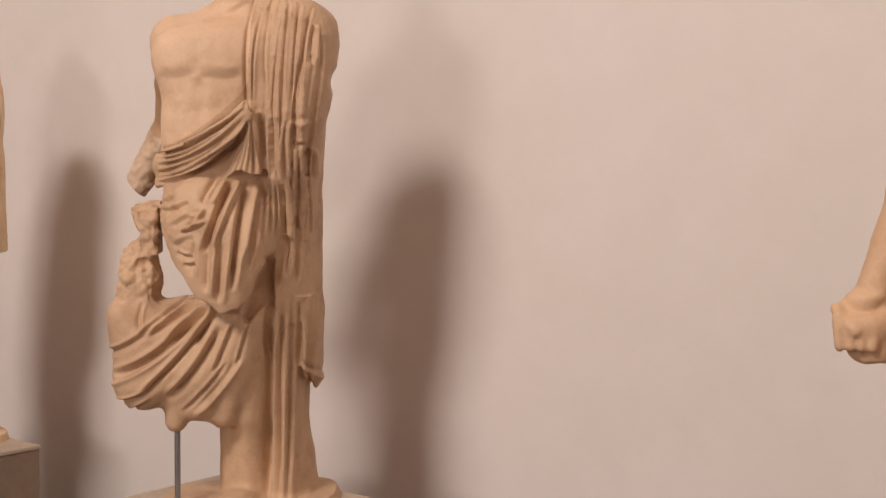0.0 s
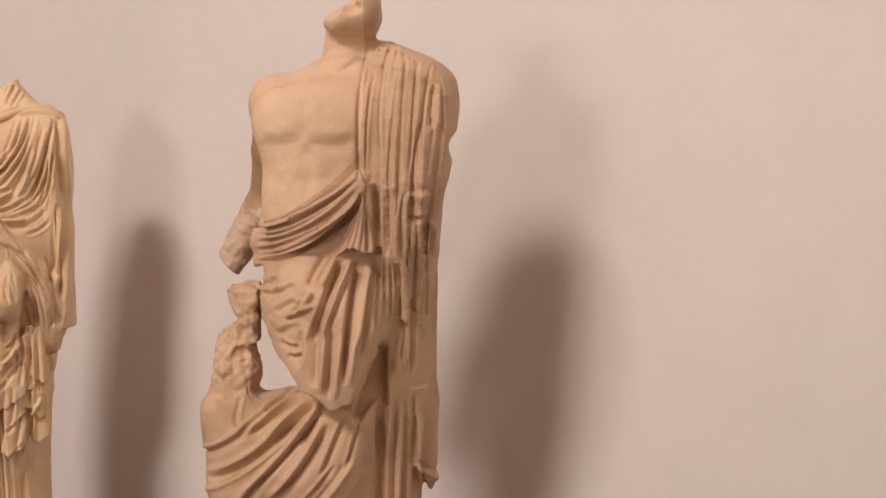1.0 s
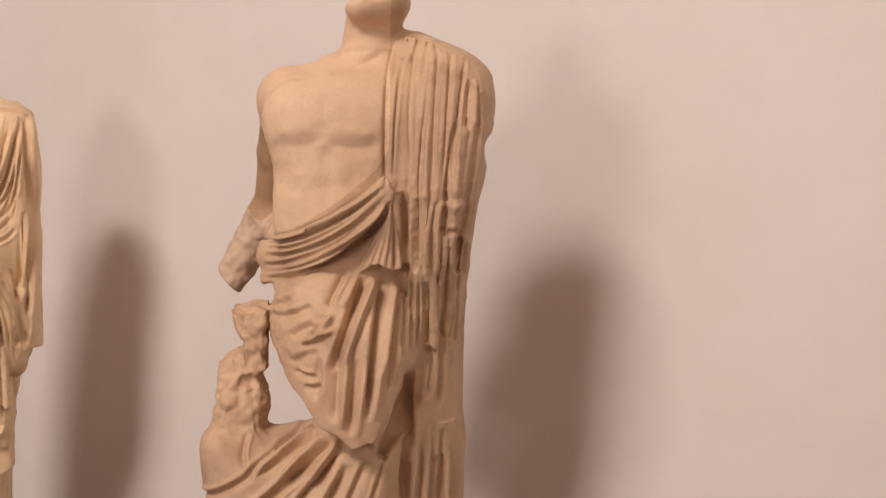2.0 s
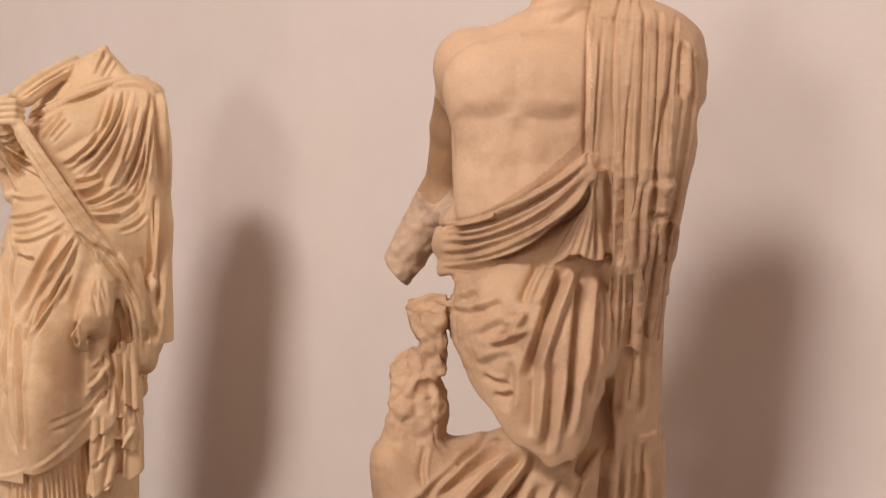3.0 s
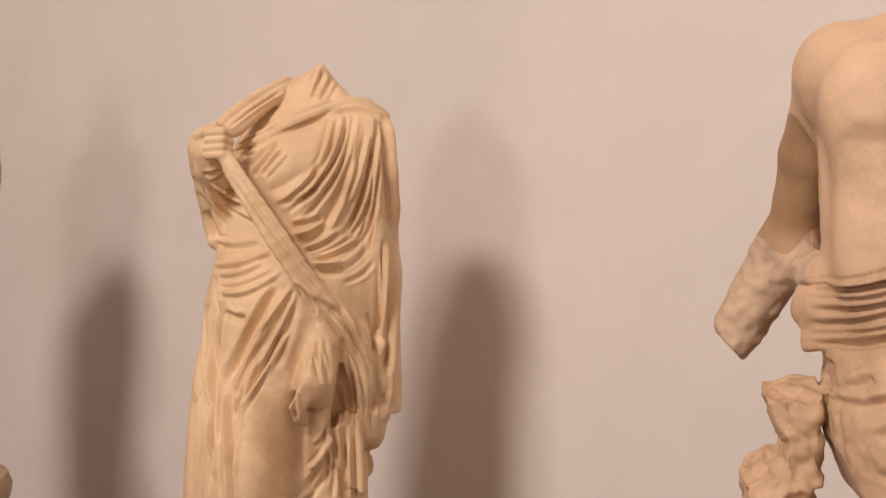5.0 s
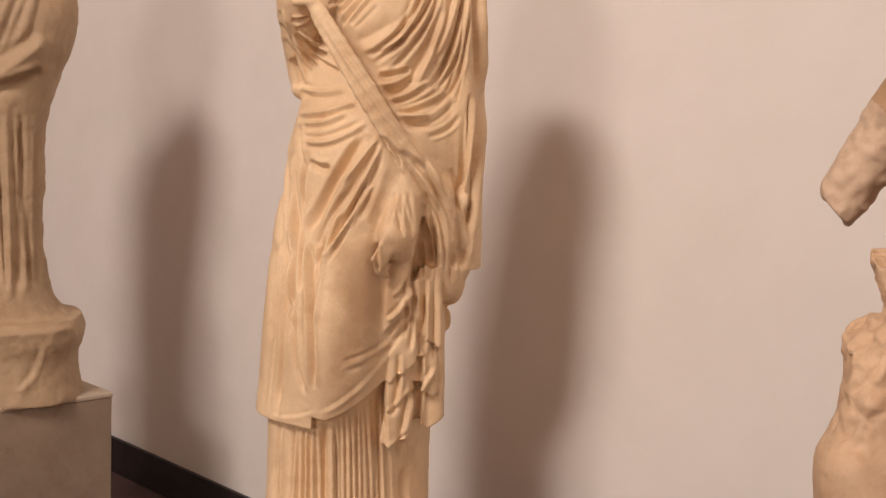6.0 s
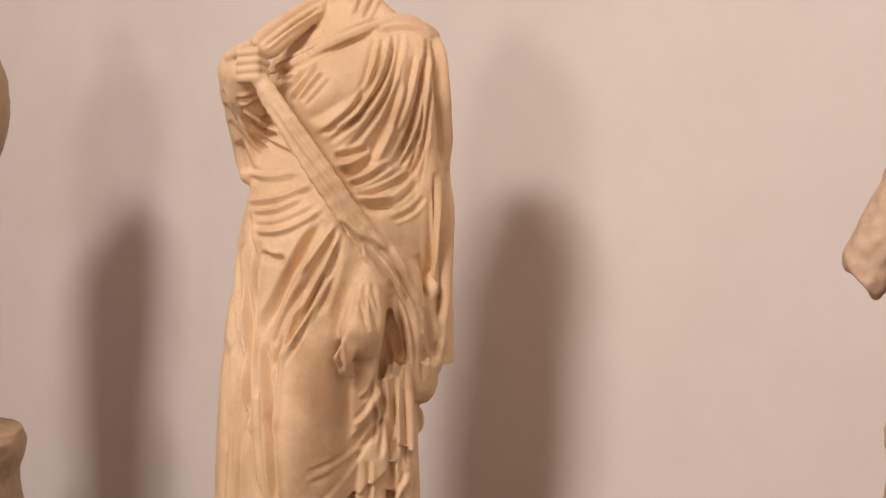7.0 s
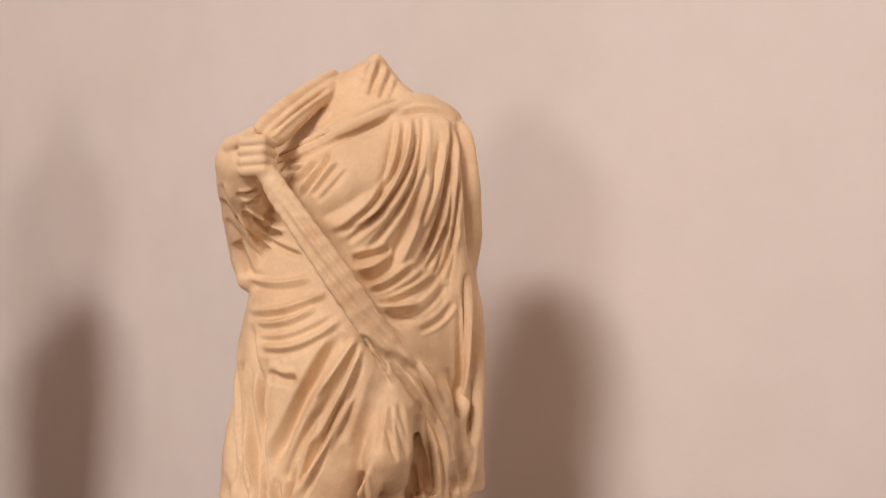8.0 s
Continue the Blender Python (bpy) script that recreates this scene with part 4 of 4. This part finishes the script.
# standing leg
B.limb((0.035, -0.03, 1.15), (0.035, 0.0, 0.90), 0.085, 0.068, 0.02)
B.limb((0.035, 0.0, 0.92), (0.04, 0.03, 0.65), 0.062, 0.045, 0.02)
B.bead((0.01, -0.05, 0.655), (0.05, 0.11, 0.035), 0.02)
# long fall of the mantle beside the leg
B.loft([(0.63, 0.150, 0.068, 0.05, 0.11), (0.8, 0.14, 0.052, 0.05, 0.105), (1.0, 0.14, 0.06, 0.04, 0.115), (1.2, 0.135, 0.072, 0.03, 0.12), (1.45, 0.135, 0.07, 0.03, 0.115)], k=0.02, tilt=0.5)
B.loft([(0.955, 0.205, 0.014, 0.05, 0.05), (0.98, 0.195, 0.028, 0.045, 0.08), (1.1, 0.185, 0.038, 0.04, 0.10), (1.215, 0.175, 0.042, 0.03, 0.105)], k=0.006, tilt=0.5)
# deep hollow beside and under the flap
for yh in (-0.20, -0.16, -0.12, -0.09):
    B.limb((0.128, yh, 1.36), (0.088, yh, 1.27), 0.010, 0.022, 0.020, carve=True)
    B.limb((0.088, yh, 1.27), (0.040, yh, 1.165), 0.022, 0.012, 0.020, carve=True)
# base
B.loft([(0.622, 0.03, 0.25, 0.02, 0.19), (0.656, 0.03, 0.235, 0.02, 0.175)], k=0.02, power=3.0)
# chest and belly modelling
B.fold((-0.193, 1.806), (-0.144, 1.781), (-0.091, 1.812), w=0.019, d=-0.0048)
B.fold((-0.085, 1.806), (-0.027, 1.783), (0.037, 1.806), w=0.019, d=-0.0048)
B.fold((-0.089, 1.902), (-0.087, 1.853), (-0.089, 1.799), w=0.016, d=-0.0022)
B.fold((-0.089, 1.799), (-0.085, 1.718), (-0.08, 1.642), w=0.018, d=-0.0028)
B.fold((-0.171, 1.713), (-0.112, 1.703), (-0.005, 1.727), w=0.02, d=-0.0016)
B.fold((-0.177, 1.767), (-0.155, 1.696), (-0.161, 1.621), w=0.016, d=-0.0022)
B.fold((-0.08, 1.95), (-0.037, 1.956), (0.037, 1.999), w=0.008, d=-0.004)
# folds over the shoulder and down the side
B.folds([(0.057, 2.025), (0.033, 1.919), (0.035, 1.709)], [(0.199, 1.989), (0.185, 1.873), (0.184, 1.732)], n=7, w=0.004, d=-0.007)
B.folds([(0.057, 1.73), (0.063, 1.613), (0.064, 1.539)], [(0.139, 1.688), (0.134, 1.613), (0.139, 1.527)], n=5, w=0.006, d=-0.01)
B.fold((0.113, 1.859), (0.100, 1.716), (0.113, 1.549), w=0.008, d=-0.012)
B.fold((0.180, 1.850), (0.166, 1.753), (0.166, 1.600), w=0.009, d=-0.014)
B.bead((0.268, -0.02, 1.80), (0.022, 0.10, 0.030), 0.012, carve=True)
B.bead((0.252, 0.0, 1.66), (0.016, 0.09, 0.045), 0.012, carve=True)
B.bead((0.236, 0.0, 1.50), (0.014, 0.08, 0.030), 0.012, carve=True)
B.fold((0.211, 1.947), (0.209, 1.887), (0.207, 1.837), w=0.007, d=-0.014)
B.fold((0.196, 1.618), (0.201, 1.579), (0.197, 1.535), w=0.009, d=-0.014)
B.fold((0.049, 1.951), (0.035, 1.825), (0.043, 1.719), w=0.006, d=-0.01)
B.fold((0.15, 1.689), (0.173, 1.667), (0.204, 1.689), w=0.009, d=0.006)
B.fold((0.151, 1.635), (0.174, 1.613), (0.192, 1.634), w=0.008, d=-0.006)
# strands of the roll
B.folds([(-0.221, 1.597), (-0.091, 1.599), (0.043, 1.72)], [(-0.214, 1.518), (-0.053, 1.534), (0.053, 1.675)], n=6, w=0.0042, d=-0.014)
B.folds([(-0.217, 1.605), (-0.091, 1.61), (0.037, 1.729)], [(-0.209, 1.524), (-0.059, 1.551), (0.05, 1.686)], n=5, w=0.006, d=0.006)
# fan of the apron
B.fold((0.046, 1.690), (0.018, 1.620), (-0.025, 1.545), w=0.0042, d=-0.0042)
B.fold((0.048, 1.690), (0.027, 1.620), (-0.008, 1.545), w=0.0042, d=-0.0042)
B.fold((0.050, 1.690), (0.036, 1.620), (0.010, 1.545), w=0.0042, d=-0.0042)
B.fold((0.052, 1.690), (0.045, 1.620), (0.027, 1.545), w=0.0042, d=-0.0042)
B.fold((0.054, 1.690), (0.055, 1.620), (0.045, 1.545), w=0.0042, d=-0.0042)
B.fold((0.056, 1.690), (0.064, 1.620), (0.062, 1.545), w=0.0042, d=-0.0042)
B.fold((0.058, 1.690), (0.073, 1.620), (0.080, 1.545), w=0.0042, d=-0.0042)
# folds of the flap
B.fold((0.001, 1.534), (-0.019, 1.475), (-0.064, 1.345), w=0.01, d=-0.018)
B.fold((0.040, 1.534), (0.028, 1.436), (0.010, 1.246), w=0.008, d=-0.018)
B.fold((0.052, 1.527), (0.040, 1.433), (0.027, 1.333), w=0.006, d=-0.012)
B.fold((0.128, 1.523), (0.139, 1.443), (0.127, 1.362), w=0.009, d=-0.016)
B.fold((-0.037, 1.546), (-0.062, 1.511), (-0.073, 1.474), w=0.007, d=-0.014)
B.fold((-0.126, 1.392), (-0.089, 1.406), (-0.056, 1.421), w=0.005, d=-0.0070)
B.fold((-0.160, 1.453), (-0.129, 1.465), (-0.106, 1.475), w=0.0055, d=-0.007)
B.fold((-0.147, 1.356), (-0.121, 1.376), (-0.089, 1.386), w=0.008, d=-0.0049)
B.fold((-0.075, 1.456), (-0.094, 1.433), (-0.112, 1.413), w=0.008, d=-0.009)
B.fold((-0.175, 1.470), (-0.164, 1.480), (-0.151, 1.489), w=0.006, d=-0.007)
B.fold((0.017, 1.534), (-0.003, 1.475), (-0.048, 1.345), w=0.008, d=0.008)
B.fold((-0.015, 1.534), (-0.035, 1.475), (-0.080, 1.345), w=0.009, d=0.008)
B.fold((0.022, 1.534), (0.010, 1.436), (-0.008, 1.246), w=0.01, d=0.007)
B.fold((0.066, 1.527), (0.054, 1.433), (0.041, 1.333), w=0.008, d=0.007)
B.fold((-0.126, 1.402), (-0.089, 1.416), (-0.056, 1.431), w=0.006, d=0.006)
B.fold((-0.063, 1.460), (-0.082, 1.437), (-0.100, 1.417), w=0.007, d=0.007)
B.fold((0.010, 1.534), (-0.005, 1.490), (-0.030, 1.450), w=0.006, d=-0.009)
B.fold((-0.012, 1.534), (-0.030, 1.500), (-0.045, 1.470), w=0.006, d=0.008)
B.fold((0.085, 1.525), (0.088, 1.440), (0.078, 1.360), w=0.004, d=-0.007)
B.fold((0.098, 1.525), (0.103, 1.440), (0.094, 1.370), w=0.004, d=-0.007)
B.fold((0.111, 1.525), (0.117, 1.450), (0.109, 1.380), w=0.004, d=-0.007)
B.fold((-0.105, 1.440), (-0.085, 1.440), (-0.060, 1.455), w=0.006, d=0.005)
B.fold((-0.150, 1.410), (-0.130, 1.430), (-0.100, 1.440), w=0.007, d=-0.006)
B.fold((-0.140, 1.345), (-0.115, 1.330), (-0.095, 1.335), w=0.006, d=-0.008)
B.fold((-0.120, 1.315), (-0.100, 1.305), (-0.085, 1.320), w=0.006, d=-0.008)
B.fold((-0.204, 1.453), (-0.165, 1.444), (-0.136, 1.462), w=0.006, d=-0.005)
B.fold((0.136, 1.441), (0.145, 1.353), (0.139, 1.267), w=0.008, d=-0.013)
B.fold((0.159, 1.439), (0.166, 1.352), (0.162, 1.242), w=0.007, d=-0.01)
B.fold((-0.094, 1.374), (-0.088, 1.327), (-0.100, 1.285), w=0.009, d=-0.008)
B.fold((-0.048, 1.400), (-0.052, 1.327), (-0.056, 1.245), w=0.010, d=-0.011)
B.fold((-0.030, 1.390), (-0.036, 1.310), (-0.040, 1.230), w=0.008, d=0.007)
B.fold((-0.010, 1.374), (-0.018, 1.290), (-0.026, 1.215), w=0.009, d=-0.011)
B.fold((0.066, 1.498), (0.062, 1.412), (0.050, 1.300), w=0.006, d=-0.010)
B.fold((0.080, 1.300), (0.072, 1.350), (0.070, 1.400), w=0.007, d=0.006)
# swinging folds of the lower drapery
B.fold((-0.318, 1.013), (-0.191, 1.05), (-0.102, 1.168), w=0.009, d=-0.016)
B.fold((-0.347, 0.977), (-0.191, 1.026), (-0.067, 1.176), w=0.006, d=0.007)
B.fold((-0.239, 0.958), (-0.124, 1.062), (-0.053, 1.162), w=0.009, d=-0.016)
B.fold((-0.341, 0.933), (-0.239, 0.948), (-0.191, 0.993), w=0.006, d=-0.009)
B.fold((-0.169, 0.952), (-0.074, 1.035), (-0.029, 1.148), w=0.01, d=-0.017)
B.fold((-0.191, 0.989), (-0.102, 1.088), (-0.046, 1.166), w=0.005, d=0.006)
B.fold((-0.046, 1.022), (-0.018, 1.092), (0.009, 1.155), w=0.007, d=-0.009)
B.fold((-0.103, 0.9), (-0.019, 0.972), (0.03, 1.063), w=0.008, d=0.008)
B.fold((-0.339, 1.069), (-0.288, 1.079), (-0.205, 1.141), w=0.007, d=-0.01)
B.fold((0.012, 1.035), (0.03, 1.105), (0.048, 1.161), w=0.005, d=-0.007)
B.fold((-0.305, 0.904), (-0.257, 0.918), (-0.207, 0.955), w=0.005, d=-0.006)
B.fold((-0.132, 0.913), (-0.061, 0.979), (-0.012, 1.05), w=0.006, d=-0.007)
B.fold((-0.236, 1.209), (-0.254, 1.163), (-0.237, 1.137), w=0.006, d=-0.008)
B.fold((-0.182, 1.175), (-0.157, 1.187), (-0.125, 1.209), w=0.006, d=-0.011)
B.fold((-0.217, 1.116), (-0.153, 1.175), (-0.092, 1.205), w=0.0065, d=-0.014)
B.fold((-0.163, 1.105), (-0.110, 1.152), (-0.063, 1.194), w=0.0075, d=-0.015)
B.fold((-0.100, 1.102), (-0.063, 1.145), (-0.035, 1.197), w=0.007, d=-0.014)
B.fold((-0.241, 1.124), (-0.202, 1.150), (-0.172, 1.175), w=0.006, d=-0.009)
B.fold((-0.227, 1.126), (-0.163, 1.185), (-0.102, 1.215), w=0.006, d=0.007)
B.fold((-0.175, 1.115), (-0.122, 1.162), (-0.075, 1.204), w=0.006, d=0.008)
B.fold((-0.112, 1.112), (-0.075, 1.155), (-0.047, 1.207), w=0.006, d=0.007)
# long vertical folds
B.folds([(0.098, 1.19), (0.095, 1.023), (0.091, 0.634)], [(0.214, 1.246), (0.194, 1.023), (0.18, 0.634)], n=5, w=0.008, d=-0.016)
B.fold((0.169, 1.204), (0.169, 1.121), (0.162, 1.023), w=0.008, d=-0.012)
B.fold((0.166, 1.03), (0.201, 1.002), (0.228, 0.961), w=0.007, d=0.01)
B.fold((0.091, 1.357), (0.098, 1.19), (0.091, 1.051), w=0.01, d=-0.016)


def chipped(v, n):
    """Broken, angular stone at the hip, a little less over the flap."""
    x, z = v[:, 0], v[:, 2]
    zone = np.clip((-0.185 - x) / 0.02, 0, 1) * np.clip((1.50 - z) / 0.02, 0, 1) * np.clip((z - 1.19) / 0.03, 0, 1)
    zone = np.maximum(zone, 0.35 * np.clip((0.0 - x) / 0.04, 0, 1) * np.clip((1.52 - z) / 0.02, 0, 1) * np.clip((z - 1.32) / 0.04, 0, 1))
    out = np.zeros(len(v))
    for i in np.nonzero(zone > 0)[0]:
        p = Vector(v[i])
        near = noise.voronoi(p * 20 + Vector((3, 1, 7)))[0]
        out[i] = zone[i] * (0.007 * noise.noise(p * 13) - 0.006 * max(0.0, 1 - (near[1] - near[0]) / 0.5) + 0.0035 * noise.noise(p * 60))
    for i in np.nonzero((x < -0.19) & (v[:, 1] > 0.08) & (z > 1.44) & (z < 1.66))[0]:
        p = Vector(v[i])
        out[i] += 0.0045 * noise.noise(p * 28) + 0.0025 * noise.noise(p * 65)
    return out


def man_turn(v):
    """Flap and long fall turn away to the far side."""
    x, z = v[:, 0], v[:, 2]
    low = np.clip((1.56 - z) / 0.15, 0, 1)
    far = np.sqrt(np.clip(x - 0.025, 0, None) ** 2 + 0.0004) - 0.02
    return 0.45 * low * far + 0.08 * (1 - low) * np.clip(x - 0.06, 0, None)


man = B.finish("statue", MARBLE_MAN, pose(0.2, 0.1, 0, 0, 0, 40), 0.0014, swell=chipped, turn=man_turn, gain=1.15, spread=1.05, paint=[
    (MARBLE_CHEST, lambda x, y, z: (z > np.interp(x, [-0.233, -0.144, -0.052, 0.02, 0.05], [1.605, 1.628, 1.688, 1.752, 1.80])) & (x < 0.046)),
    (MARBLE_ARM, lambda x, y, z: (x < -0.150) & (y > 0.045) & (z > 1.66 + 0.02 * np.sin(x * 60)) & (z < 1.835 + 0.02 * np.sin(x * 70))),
    (MARBLE_PALE, lambda x, y, z: (y > 0.06) & (x < -0.195) & (z > 1.44) & (z < 1.66 + 0.02 * np.sin(x * 60)))])
tagged(man, "weathered marble man, bare chest, mantle over one shoulder, arm broken off", "statue")

# steel rod that carries the free leg's drapery
bm = bmesh.new()
bmesh.ops.create_cone(bm, cap_ends=True, segments=20, radius1=0.008, radius2=0.008, depth=0.285, matrix=pose(0, 0, 0.1425))
rod = mesh_object("support_rod", bm, STEEL)
bm = bmesh.new()
bmesh.ops.create_cone(bm, cap_ends=True, segments=24, radius1=0.022, radius2=0.02, depth=0.008, matrix=pose(0, 0, 0.004))
part("foot_plate", bm, STEEL, rod)
tagged(rod, "thin grey steel rod propping the broken marble drapery", "support rod")
rod.matrix_world = pose(0.2, 0.1, 0.629, 0, 0, 40) @ Matrix.Translation((-0.152, -0.08, 0))

# ---- the robed statue on a rock ----
C = Sculpt((-0.30, -0.34, 0.62), (0.32, 0.36, 2.22), 0.006)
# unseen bulk at the back that broadens the shadow on the wall
C.loft([(0.9, -0.06, 0.17, 0.12, 0.17), (1.3, -0.06, 0.17, 0.13, 0.17), (1.7, -0.05, 0.19, 0.12, 0.18), (1.95, -0.03, 0.16, 0.10, 0.14), (2.02, 0.0, 0.10, 0.06, 0.08)], k=0.03)
C.loft([(0.63, 0, 0.28, 0, 0.24), (0.70, 0, 0.265, 0, 0.23), (0.76, 0, 0.262, 0, 0.225), (0.84, 0, 0.283, 0, 0.235), (0.885, 0, 0.272, 0, 0.22)], k=0.02, power=2.6)
C.loft([(0.86, 0.0, 0.25, 0.0, 0.19), (0.94, 0.0, 0.19, 0.0, 0.165), (1.05, 0.0, 0.165, 0, 0.15), (1.3, 0, 0.162, 0, 0.145), (1.5, 0, 0.172, 0, 0.15),
        (1.6, 0.0, 0.20, 0, 0.16), (1.72, 0.01, 0.236, 0, 0.17), (1.85, 0.02, 0.236, 0, 0.165), (1.95, 0.02, 0.21, 0.01, 0.14), (2.03, 0.02, 0.14, 0.02, 0.1)], k=0.03)
C.limb((0.0, 0.02, 2.0), (0.0, 0.0, 2.12), 0.06, 0.055, 0.03)
C.folds([(-0.02, 0.98), (-0.03, 1.2), (-0.05, 1.52)], [(0.15, 0.98), (0.15, 1.2), (0.15, 1.5)], n=8, w=0.009, d=-0.014)
C.fold((0.02, 1.62), (0.1, 1.66), (0.17, 1.74), w=0.02, d=0.02)
C.fold((-0.02, 1.57), (0.06, 1.585), (0.16, 1.64), w=0.016, d=-0.032)
C.folds([(0.0, 1.66), (0.06, 1.8), (0.12, 1.95)], [(0.12, 1.72), (0.16, 1.8), (0.18, 1.92)], n=3, w=0.014, d=-0.012)
C.fold((0.09, 0.68), (0.16, 0.72), (0.17, 0.83), w=0.010, d=0.006)
C.fold((-0.05, 0.85), (0.1, 0.86), (0.26, 0.86), w=0.012, d=0.008)
C.folds([(-0.06, 0.95), (-0.06, 1.2), (-0.07, 1.54)], [(0.12, 0.95), (0.12, 1.2), (0.10, 1.54)], n=6, w=0.012, d=-0.022)
robed = C.finish("statue", MARBLE_ROBE, pose(-3.092, -0.002, 0, 0, 0, 62), 0.004)
tagged(robed, "brown marble figure in a long robe on a rough rock base", "statue")

# ---- the broken nude whose arm hangs beside the man ----
D = Sculpt((-0.20, -0.25, 0.59), (0.45, 0.25, 2.0), 0.0065)
D.limb((0.11, 0.0, 1.75), (0.075, -0.03, 1.56), 0.05, 0.045, 0.02)
D.limb((0.075, -0.03, 1.56), (0.012, -0.06, 1.37), 0.045, 0.036, 0.02)
D.bead((-0.012, -0.065, 1.315), (0.052, 0.05, 0.05), 0.02)
D.limb((0.0, -0.07, 1.31), (0.01, -0.06, 1.262), 0.05, 0.045, 0.02)
D.loft([(0.60, 0.24, 0.13, 0.0, 0.12), (1.0, 0.24, 0.13, 0, 0.11), (1.3, 0.24, 0.15, 0, 0.12), (1.5, 0.24, 0.14, 0, 0.11), (1.75, 0.24, 0.18, 0, 0.12), (1.85, 0.24, 0.12, 0, 0.09)], k=0.02)
D.bead((0.09, 0, 1.77), (0.07, 0.07, 0.07), 0.05)
D.slice_off((0, 0, 1.245), (-0.1, 0.1, -1), (-0.2, -0.25, 1.1), (0.085, 0.25, 1.27))
D.fold((-0.05, 1.345), (0.0, 1.33), (0.04, 1.35), w=0.012, d=-0.012)
for i in range(4):
    D.limb((-0.052 + 0.021 * i, -0.108, 1.318 - 0.003 * i), (-0.048 + 0.020 * i, -0.112, 1.268), 0.0115, 0.0105, 0.003)
D.limb((-0.055, -0.09, 1.335), (-0.02, -0.122, 1.30), 0.013, 0.011, 0.004)
nude = D.finish("statue", MARBLE_RUDDY, pose(1.99, 0.05, 0, 0, 0, 21), 0.002)
tagged(nude, "broken nude marble figure, arm hanging with a clenched fist", "statue")
